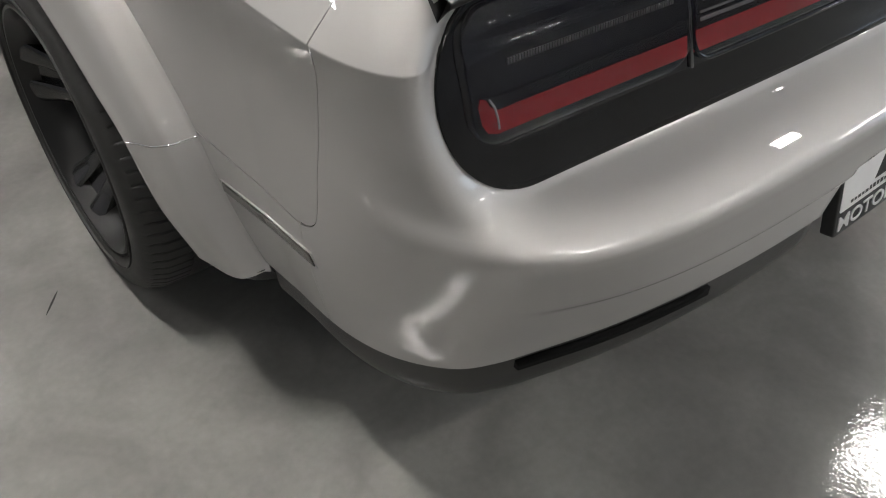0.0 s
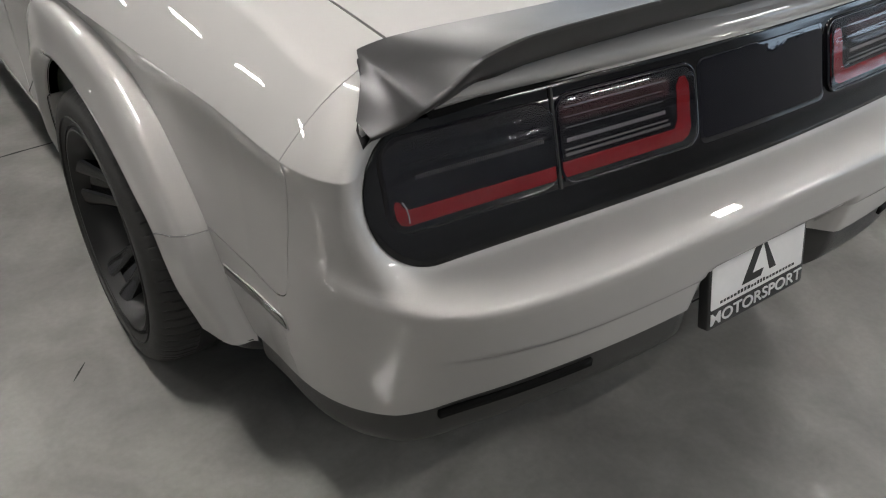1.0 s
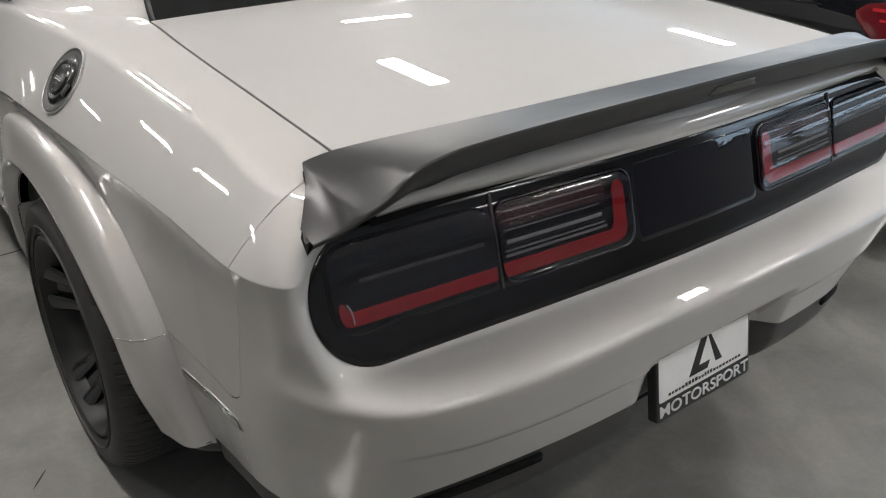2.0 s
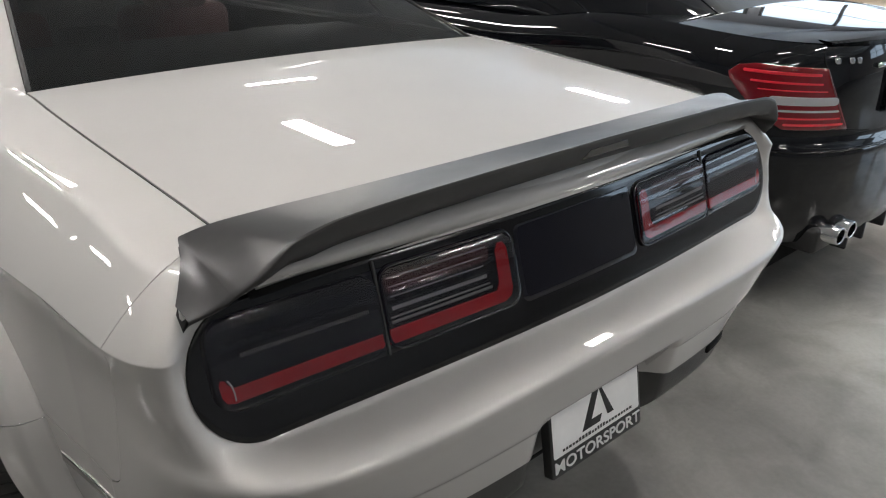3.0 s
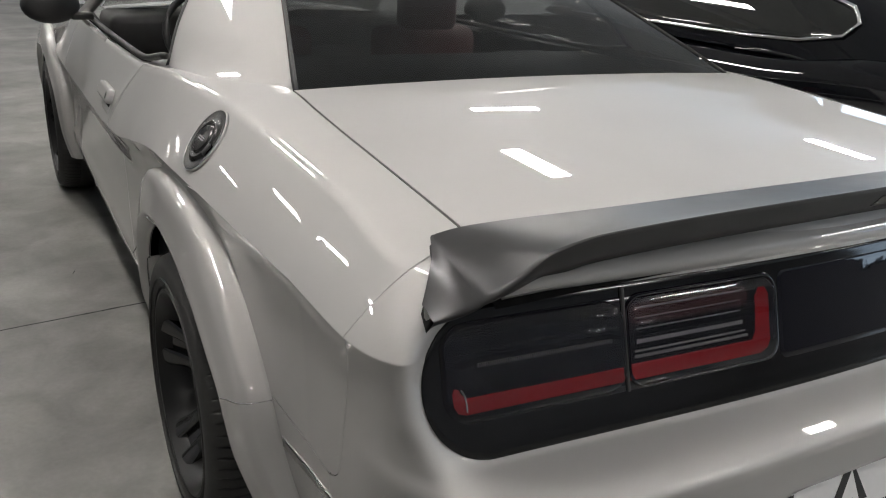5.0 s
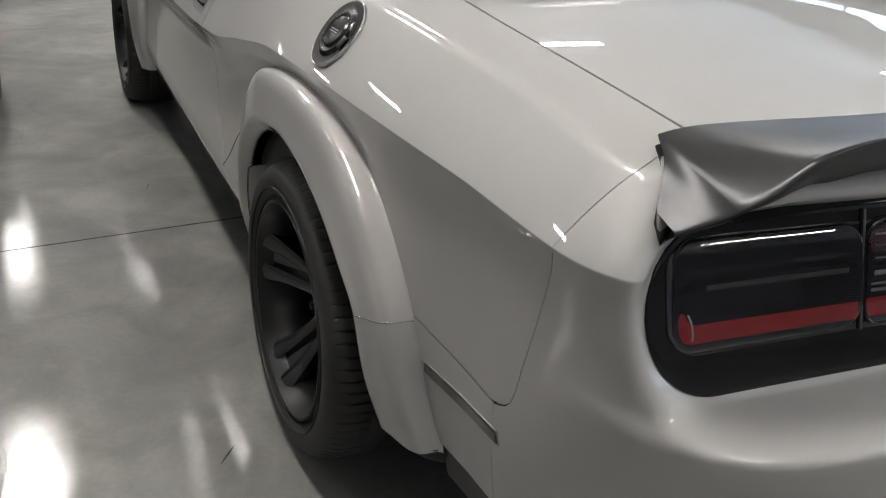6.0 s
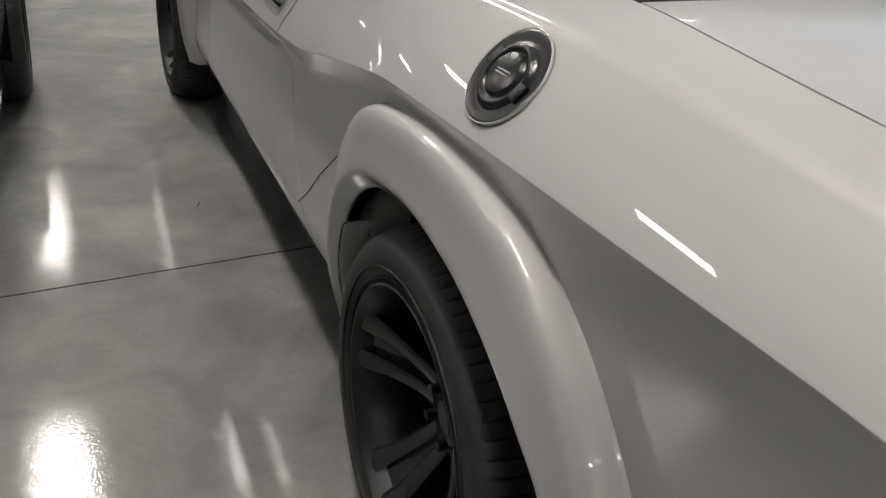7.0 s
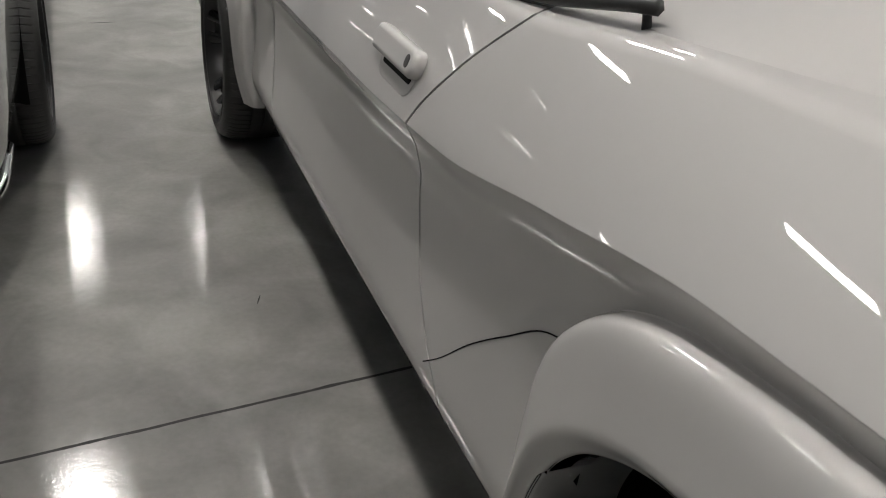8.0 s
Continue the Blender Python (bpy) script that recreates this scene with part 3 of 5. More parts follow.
    for side in (-1, 1):
        bm = bmesh.new()
        tube(bm, [(side * 0.716, panel_y(0.716, z) - 0.0 + 0.0, z) for z in spans(1.003, 1.05, 4)], 0.0022)
        part("boot_seam", bm, VOID, car)


def door_handle(door, side):
    # a round hollow under the paddle
    bm = bmesh.new()
    plaque(bm, rounded(2.125, 2.300, 0.862, 0.935, 0.036), lies, 0.0008, 0.0006, 4)
    flip(bm, side)
    part("handle_dish", bm, PAINT, door, "shallow dish behind the handle")
    # dark strip laid on the skin for the shade in the gap below the paddle
    bm = bmesh.new()
    plaque(bm, rounded(2.140, 2.285, 0.884, 0.902, 0.008), lies, 0.0016, 0.0005, 3)
    flip(bm, side)
    part("handle_shade", bm, VOID, door, "dark strip for the shaded gap under the handle")
    bm = bmesh.new()
    plaque(bm, rounded(2.110, 2.322, 0.896, 0.941, 0.019), lies, 0.0225, 0.008, 6, gap=0.006, back=0.001)
    flip(bm, side)
    part("door_handle", bm, PAINT, door, "silver grab handle with a key lock")
    bm = bmesh.new()
    plaque(bm, rounded(2.128, 2.146, 0.908, 0.929, 0.0085), lies, 0.0235, 0.001, 2, back=0.02, gap=0.004)
    flip(bm, side)
    part("key_lock", bm, TRIM, door)


RIDGE_Y, RIDGE_Z = (0.556, 0.594, 0.635, 0.707, 0.810, 0.974, 1.180, 1.400, 1.548, 1.616, 1.630, 1.605), (0.386, 0.50, 0.622, 0.718, 0.808, 0.885, 0.905, 0.880, 0.808, 0.70, 0.51, 0.262)
LIP_Y, LIP_Z = (0.690, 0.712, 0.735, 0.800, 0.890, 1.030, 1.180, 1.340, 1.470, 1.560, 1.598, 1.600), (0.378, 0.49, 0.60, 0.655, 0.710, 0.758, 0.774, 0.752, 0.690, 0.580, 0.44, 0.262)
LIP_X = (0.935, 0.968, 0.984, 0.990, 0.993, 0.994, 0.994, 0.992, 0.990, 0.986, 0.976, 0.930)
FLARE_T = tuple(range(12))


def flare(car, side, cy, front):
    """A bolted-on arch: an inner return, a broad sloping face, a rolled ridge and the step back to the body."""
    dy = cy - AXLE

    def section(t, k):
        ry, rz = hermite(t, FLARE_T, RIDGE_Y), hermite(t, FLARE_T, RIDGE_Z)
        ly, lz = hermite(t, FLARE_T, LIP_Y), hermite(t, FLARE_T, LIP_Z)
        if front:
            # the front flare's tail is short and runs into the sill
            w = step(2.5, 0, t)
            ry, rz, ly, lz = ry + 0.10 * w, rz - 0.10 * w, ly + 0.07 * w, lz - 0.10 * w
        lx = hermite(t, FLARE_T, LIP_X)
        n = Vector((ry - ly, rz - lz)).normalized()
        yb = max(YC, ry + dy)
        body = half_width(yb, min(max(rz, floor_z(yb) + 0.01), crease_z(yb) - 0.004))
        # (k, share of the way from lip to ridge, metres past it, half width)
        out = lx - body
        knots = ((0.0, 0, -0.010, lx - 0.17), (0.8, 0, -0.003, lx - 0.030), (1.0, 0, 0.0, lx - 0.023), (1.2, 0, 0.008, lx - 0.016), (1.55, 0, 0.023, lx - 0.003), (1.7, 0, 0.028, lx),
                 (2.5, 0.45, 0, lx - 0.10 * out), (3.4, 0.80, 0, body + 0.74 * out), (4.2, 1, -0.010, body + 0.62 * out), (4.6, 1, -0.002, body + 0.50 * out), (5.0, 1, 0.002, body + 0.26 * out),
                 (5.4, 1, 0.003, body + 0.002), (6.0, 1, 0.010, body - 0.006))
        far = math.hypot(ry - ly, rz - lz)
        ks, rs, xs = [q[0] for q in knots], [q[1] * far + q[2] for q in knots], [q[3] for q in knots]
        r, x = (hermite(k, ks, rs), hermite(k, ks, xs)) if 1.0 < k < 5.4 else (float(np.interp(k, ks, rs)), float(np.interp(k, ks, xs)))
        y, z = ly + n.x * r + dy, lz + n.y * r
        if 1.5 < k < 5:
            yb = max(YC, y)
            x = max(x, half_width(yb, min(max(z, floor_z(yb) + 0.005), crease_z(yb) - 0.004)) + 0.004)
        return Vector((-x, y, z))

    bm = bmesh.new()
    ks = spans(0, 0.8, 2) + [0.9, 1.0, 1.07, 1.14, 1.2, 1.3, 1.45, 1.7] + spans(1.7, 4.2, 14)[1:] + spans(4.2, 5.4, 8)[1:] + [6.0]
    sheet(bm, section, spans(0, 11, 132), ks)
    flip(bm, side)
    face_out(bm, lambda c: Vector((c.x * 0.7, (c.y - cy) * 0.5, (c.z - 0.36) * 0.5)))
    f = part("wheel_arch_flare", bm, PAINT, car, "wide silver wheel-arch flare with a rolled ridge")
    thicken(f, 0.003, 0)
    if not front:
        bm = bmesh.new()
        tube(bm, [section(2.0, k) + Vector((-0.0012, 0, 0)) for k in spans(1.0, 5.6, 30)], 0.0017)
        flip(bm, side)
        part("flare_joint", bm, CHROME, f, "thin bright joint across the flare")
        bm = bmesh.new()
        tube(bm, [section(8.9, k) + Vector((-0.0002, 0, 0)) for k in spans(2.2, 5.0, 24)], 0.0010)
        flip(bm, side)
        part("front_joint", bm, VOID, f)
        # plastic skirt hanging under the flare's foot
        bm = bmesh.new()
        sheet(bm, lambda k, d: section(0.0, k) + Vector((0.010 + 0.05 * d * d, -0.002 + 0.02 * d, 0.004 - 0.055 * d)), spans(1.0, 5.4, 30), spans(0, 1, 8))
        flip(bm, side)
        face_out(bm, lambda c: Vector((c.x, -0.5, 0)))
        thicken(part("flare_skirt", bm, GREY_TRIM, f, "dark grey plastic skirt"), 0.004)
    # black liner inside the arch, hugging the lip
    bm = bmesh.new()

    def tunnel(t, k):
        p = section(t, 0.9)
        d = Vector((0, p.y - cy, p.z - 0.30)).normalized()
        return Vector((p.x + 0.006 + (0.48 + p.x) * -k * 0.97, p.y, p.z)) + d * (0.004 + 0.035 * min(1, k * 4))

    sheet(bm, tunnel, spans(0.5, 10.5, 60), spans(0, 1, 12))
    sheet(bm, lambda a, k: Vector((-0.50, cy - 0.54 * k * math.cos(a), 0.33 + 0.50 * k * math.sin(a))), spans(radians(-15), radians(195), 40), spans(0, 1, 3))
    flip(bm, side)
    part("arch_liner", bm, VOID, car, "black arch liner")


def coupe_valance(car):
    bm = bmesh.new()
    for side in (-1, 1):
        tmp = bmesh.new()

        def low(s, k):
            p = skin(s, 0)
            c = Vector((0, 0.6 if p.y < 0.6 else p.y, p.z))
            d = (c - p).normalized()
            inn = hermite(k, (0, 0.15, 0.5, 0.8, 1), (0.004, 0.010, 0.016, 0.045, 0.16))
            dz = hermite(k, (0, 0.15, 0.5, 0.8, 1), (0.004, -0.004, -0.06, -0.105, -0.125))
            return p + d * inn + Vector((0, 0, dz))

        sheet(tmp, low, spans(0, 1, 60) + spans(1, 1.10, 6)[1:], spans(0, 1, 20))
        flip(tmp, side)
        me = bpy.data.meshes.new("half")
        tmp.to_mesh(me)
        tmp.free()
        bm.from_mesh(me)
        bpy.data.meshes.remove(me)
    bmesh.ops.remove_doubles(bm, verts=bm.verts, dist=0.0006)
    face_out(bm, outside)
    thicken(part("rear_valance", bm, GREY_TRIM, car, "dark grey plastic rear valance"), 0.004)
    # gussets in the plate pocket, wide at the top and pointed below
    for side in (-1, 1):
        bm = bmesh.new()
        rows = []
        for k in spans(0, 1, 8):
            z, w, d = 0.636 - 0.066 * k, 0.020 * (1 - k) + 0.002, 0.040 * (1 - k) ** 0.8 + 0.003
            y = rear_y(z) + 0.055
            rows.append([bm.verts.new((side * 0.205 - w, y + 0.004, z)), bm.verts.new((side * 0.205 - w * 0.3, y - d, z)), bm.verts.new((side * 0.205 + w * 0.3, y - d, z)), bm.verts.new((side * 0.205 + w, y + 0.004, z))])
        for a, b in zip(rows, rows[1:]):
            for i in range(3):
                bm.faces.new((a[i], a[i + 1], b[i + 1], b[i]))
        face_out(bm, lambda c: Vector((c.x - side * 0.205, -0.02, 0)))
        thicken(part("plate_gusset", bm, PAINT, car), 0.002)
    # slots in the valance on both sides of the plate
    for side in (-1, 1):
        bm = bmesh.new()
        sheet(bm, lambda s, k: (lambda p: Vector((side * abs(p.x) * 0.994, p.y + 0.004, p.z - 0.020 - 0.016 * k)))(skin(s, 0)), spans(0.32, 0.53, 14), (0, 1))
        part("valance_slot", thick_strip(bm), VOID, car, "black slot in the valance")
    bm = bmesh.new()
    boxy(bm, -0.74, 0.74, 1.62, 3.7, 0.17, 0.30, 0.02)
    boxy(bm, -0.45, 0.45, 0.16, 4.85, 0.33, 0.9, 0.02)
    part("underbody", bm, VOID, car, "dark underbody")


def thick_strip(bm):
    made = bmesh.ops.extrude_face_region(bm, geom=bm.faces[:])
    bmesh.ops.translate(bm, verts=[v for v in made["geom"] if isinstance(v, bmesh.types.BMVert)], vec=(0, 0.012, 0))
    bmesh.ops.recalc_face_normals(bm, faces=bm.faces)
    return bm


def coupe_spoiler(car):
    fx = (0, 0.5, 0.72, 0.788, 0.814, 0.838)
    fy = lambda x: hermite(x, fx, (0.228, 0.232, 0.243, 0.240, 0.200, 0.156))
    fz = lambda x: hermite(x, fx, (1.096, 1.095, 1.091, 1.084, 1.066, 1.022))
    rx = (0, 0.4, 0.62, 0.70, 0.755, 0.80, 0.825, 0.838)
    ry = lambda x: hermite(x, rx, (0.048, 0.050, 0.056, 0.063, 0.074, 0.094, 0.112, 0.122))
    rz = lambda x: hermite(x, rx, (1.143, 1.139, 1.130, 1.112, 1.070, 1.038, 1.020, 1.011))

    def blade(x, k):
        """Round the section: 0..1 top from front to rear, 1..2 rear edge, 2..3 under."""
        a = abs(x)
        A, B = Vector((0, fy(a), fz(a))), Vector((0, ry(a), rz(a)))
        tip = step(0.66, 0.79, a)
        thin = 0.047 - 0.039 * tip
        if k <= 1:
            p = A.lerp(B, k)
            dish = 0.010 * (1 - step(0.70, 0.79, a))
            p.z -= dish * 4 * k * (1 - k) * (0.4 + 0.6 * k)
        elif k <= 2:
            p = B + Vector((0, thin * 0.36 * (k - 1) - 0.003 * math.sin((k - 1) * math.pi), -thin * (k - 1)))
        else:
            t = k - 2
            C = B + Vector((0, thin * 0.36, -thin))
            D = Vector((0, 0.160, 1.068)).lerp((A + B) / 2 - Vector((0, 0, 0.03)), tip)
            E_ = A - Vector((0, 0, 0.014))
            p = C.lerp(D, min(1, t * 2)) if t < 0.5 else D.lerp(E_, t * 2 - 1)
        if a > 0.788:
            # the outer face is hollow
            t = (a - 0.788) / 0.05
            x = math.copysign(0.788 + 0.055 * t - 0.009 * math.sin(math.pi * t), x)
        return Vector((x, p.y, p.z))

    ends = spans(0.60, 0.78, 24) + spans(0.788, 0.838, 12)
    xs = [-e for e in ends[::-1]] + spans(-0.60, 0.60, 40)[1:-1] + ends
    bm = bmesh.new()
    sheet(bm, blade, xs, spans(0, 1, 14) + [1.06, 1.14])
    face_out(bm, lambda c: Vector((c.x * 0.3, -0.6, 1)))
    ob = part("rear_spoiler", bm, SATIN, car, "satin black wing spoiler with swept-down ends")
    bm = bmesh.new()
    sheet(bm, lambda x, k: blade(x, k) + Vector((0, 0.0008, -0.0004)), xs, [1.13, 1.3, 1.5, 1.75] + spans(2, 3, 8))
    face_out(bm, lambda c: Vector((0, -1, -0.6)))
    part("wing_underside", bm, TRIM, ob, "dark rear face and underside")
    # high brake lamp under the wing's edge
    bm = bmesh.new()
    place = lambda x, z, off: (x, 0.048 + 0.36 * (1.143 - z) - off, z)
    plaque(bm, [(-0.075, 1.108), (0.075, 1.108), (0.058, 1.126), (-0.058, 1.126)], place, 0.003, 0.001, 3)
    part("brake_lamp", bm, PANEL_BLACK, ob, "small smoked high brake lamp")


def coupe_tail(car):
    on = lambda x, z, off: (x, panel_y(x, z) - off, z)
    # the covers bow outwards and carry two soft ridges
    bow = lambda z: hermite(z, (0.850, 0.858, 0.876, 0.890, 0.898, 0.928, 0.944, 0.951, 0.966, 0.974, 0.984), (0.0, 0.0030, 0.0058, 0.0066, 0.0060, 0.0068, 0.0080, 0.0066, 0.0074, 0.0050, 0.0))
    bowed = lambda x, z, off: (x, panel_y(x, z) - off - bow(z), z)
    x0, x1, z0, z1, r = PANEL
    bm = bmesh.new()
    plaque(bm, rounded(x0, x1, z0, z1, r, 14), on, 0.004, 0.0015, 12, back=-0.004)
    panel = part("tail_panel", bm, PANEL_BLACK, car, "full-width black tail panel")
    # glossy middle section between the lamps
    bm = bmesh.new()
    plaque(bm, rounded(-0.188, 0.188, 0.842, 0.986, 0.016), on, 0.0047, 0.0006, 8)
    part("centre_panel", bm, BLACK_GLOSS, panel, "glossy black centre section")
    for side in (-1, 1):
        sx = lambda a, b: (min(side * a, side * b), max(side * a, side * b))
        # lens body and its bezel
        bm = bmesh.new()
        a, b = sx(0.198, 0.812)
        plaque(bm, rounded(a, b, 0.846, 0.985, 0.036), on, 0.0052, 0.001, 8)
        lamp = part("tail_lamp", bm, DARK_LENS, car, "smoked tail lamp with a red light bar")
        bm = bmesh.new()
        c, d = sx(0.196, 0.508)
        frame_ring(bm, *dense_pair(c, d, 0.848, 0.988, 0.030), on, 0.0105)
        part("bezel", bm, BLACK_GLOSS, lamp, "raised black bezel")
        # the red bars: below, with a turn up at their outer or inner end
        for bar in (((0.518, 0.862), (0.788, 0.862), (0.800, 0.866), (0.806, 0.876), (0.807, 0.892), (0.803, 0.900), (0.797, 0.898), (0.793, 0.890), (0.783, 0.884), (0.518, 0.884)),
                    ((0.505, 0.862), (0.238, 0.862), (0.222, 0.869), (0.216, 0.882), (0.216, 0.955), (0.224, 0.966), (0.238, 0.966), (0.246, 0.955), (0.248, 0.898), (0.256, 0.886), (0.505, 0.886))):
            bm = bmesh.new()
            shape = [(side * x, z) for x, z in bar]
            loops = [[bm.verts.new(on(x, z, off)) for x, z in shape] for off in (0.003, 0.0068)]
            bm.faces.new(loops[1])
            for i in range(len(shape)):
                j = (i + 1) % len(shape)
                bm.faces.new((loops[0][i], loops[0][j], loops[1][j], loops[1][i]))
            bmesh.ops.recalc_face_normals(bm, faces=bm.faces)
            part("light_bar", bm, RED_LENS, lamp, "red light bar", smooth=False)
        # unlit red reflector across the upper half
        for lo, hi in ((0.262, 0.498),):
            bm = bmesh.new()
            p, q = sx(lo, hi)
            plaque(bm, rounded(p, q, 0.942, 0.972, 0.010, 4), on, 0.0058, 0.0004, 3, back=0.003)
            part("dim_reflector", bm, RED_DIM, lamp, "dim red reflector")
        # smoked clear covers, rounded at their edges
        for lo, hi, z_, r_ in ((0.5135, 0.816, 0.984, 0.034), (0.204, 0.5065, 0.983, 0.024)):
            bm = bmesh.new()
            p, q = sx(lo, hi)
            plaque(bm, rounded(p, q, 0.850, z_, r_), bowed, 0.0068, 0.0015, 24, gap=0.01, back=0.002)
            cover = part("lens_cover", bm, CLEAR_LENS, lamp, "smoked clear lens cover")
            cover.visible_shadow = False
        # the bright bead in the bar's outer corner
        bm = bmesh.new()
        tube(bm, [on(side * x, z, 0.0072) for x, z in ((0.786, 0.866), (0.786, 0.876), (0.788, 0.888), (0.793, 0.897))], 0.0014, 6)
        part("corner_bead", bm, LED_CLEAR, lamp)
        # clear optics: a toothed strip and stacked clear ribs in the inner half
        for (lo, hi, zz, n) in ((0.535, 0.765, 0.925, 64), (0.275, 0.49, 0.917, 60)):
            bm = bmesh.new()
            for i in range(n):
                c = side * (lo + (hi - lo) * (i + 0.5) / n)
                w = (hi - lo) / n * 0.30
                y = panel_y(c, zz)
                boxy(bm, c - w, c + w, y - 0.0066, y - 0.003, zz - 0.0032, zz + 0.0032)
            tagged(part("led_strip", bm, LED_CLEAR if lo < 0.5 else LED_DIM, lamp, smooth=False), "toothed clear strip", kind="stuff")
        for zz, hh, lo, hi in ((0.895, 0.0022, 0.265, 0.495), (0.903, 0.0014, 0.27, 0.495), (0.936, 0.0009, 0.28, 0.49), (0.952, 0.0009, 0.28, 0.49), (0.966, 0.0012, 0.27, 0.49), (0.896, 0.0016, 0.53, 0.79), (0.968, 0.0016, 0.55, 0.78)):
            bm = bmesh.new()
            p, q = sx(lo, hi)
            plaque(bm, rounded(p, q, zz - hh, zz + hh, hh * 0.7, 3), on, 0.0066, 0.0006, 2, back=0.003)
            part("clear_rib", bm, LED_DIM if lo < 0.5 else DARK_LENS, lamp)
        # upright gap between boot lid and wing lamp
        bm = bmesh.new()
        p, q = sx(0.507, 0.5125)
        plaque(bm, rounded(p, q, 0.846, 1.000, 0.002, 3), on, 0.0085, 0.001, 3)
        part("lamp_divider", bm, TRIM, lamp)


def dense_pair(a, b, z0, z1, r):
    o = rounded(a, b, z0, z1, r, 10)
    i = rounded(a + 0.005, b - 0.005, z0 + 0.005, z1 - 0.005, r - 0.004, 10)
    out_o, out_i = [], []
    for k in range(len(o)):
        p, q, u, w = o[k], o[(k + 1) % len(o)], i[k], i[(k + 1) % len(o)]
        n = max(1, int(math.dist(p, q) / 0.03))
        for t in range(n):
            f = t / n
            out_o.append((p[0] + (q[0] - p[0]) * f, p[1] + (q[1] - p[1]) * f))
            out_i.append((u[0] + (w[0] - u[0]) * f, u[1] + (w[1] - u[1]) * f))
    return out_o, out_i


def show_plate(parent, m):
    """A dealer's display plate in a black frame; m places its middle, x to the right, z up, -y outwards."""
    on = lambda x, z, off: m @ Vector((x, -off, z))
    bm = bmesh.new()
    plaque(bm, rounded(-0.158, 0.158, -0.094, 0.082, 0.008), on, 0.010, 0.003, 4, back=-0.012)
    frame_ = part("plate_frame", bm, TRIM, parent, "black plate frame with white lettering")
    bm = bmesh.new()
    plaque(bm, rounded(-0.150, 0.150, -0.050, 0.072, 0.005), on, 0.0108, 0.0005, 4, back=0.006)
    part("plate", bm, WHITE_PLATE, frame_, "white display plate")
    turn = m @ pose(0, 0, 0, 90, 0, 0)
    letters("frame_lettering", "MOTORSPORT", 0.038, WHITE_INK, frame_, turn @ Matrix.Translation((0, -0.0725, 0.0105)) @ Matrix.Diagonal((1.2, 0.95, 1, 1)), 1.0)
    # emblem: a slanted open triangle with an L-shaped foot, as plain strokes
    bm = bmesh.new()
    for quad in (((-0.055, -0.026), (-0.030, -0.026), (0.012, 0.060), (-0.010, 0.060)), ((0.004, 0.060), (0.016, 0.052), (0.056, -0.020), (0.034, -0.020)),
                 ((-0.040, -0.026), (-0.034, -0.010), (0.014, -0.010), (0.006, -0.026))):
        vs = [[bm.verts.new(on(x, z, o)) for x, z in quad] for o in (0.0105, 0.0114)]
        bm.faces.new(vs[1])
        for i in range(4):
            bm.faces.new((vs[0][i], vs[0][(i + 1) % 4], vs[1][(i + 1) % 4], vs[1][i]))
    bmesh.ops.recalc_face_normals(bm, faces=bm.faces)
    part("emblem", bm, INK, frame_, "black angular emblem", smooth=False)
    # the line of small print under it, as bars
    bm = bmesh.new()
    x = -0.122
    random.seed(9)
    while x < 0.118:
        w = random.uniform(0.0065, 0.0095)
        h = random.choice((0.0030, 0.0030, 0.0042))
        vs = [bm.verts.new(on(a, b, 0.0112)) for a, b in ((x, -0.042), (x + w, -0.042), (x + w, -0.042 + 2 * h), (x, -0.042 + 2 * h))]
        bm.faces.new(vs)
        x += w + 0.0026
    face_out(bm, lambda c: m.to_3x3() @ Vector((0, -1, 0)))
    part("small_print", bm, INK, frame_, smooth=False)
    return frame_


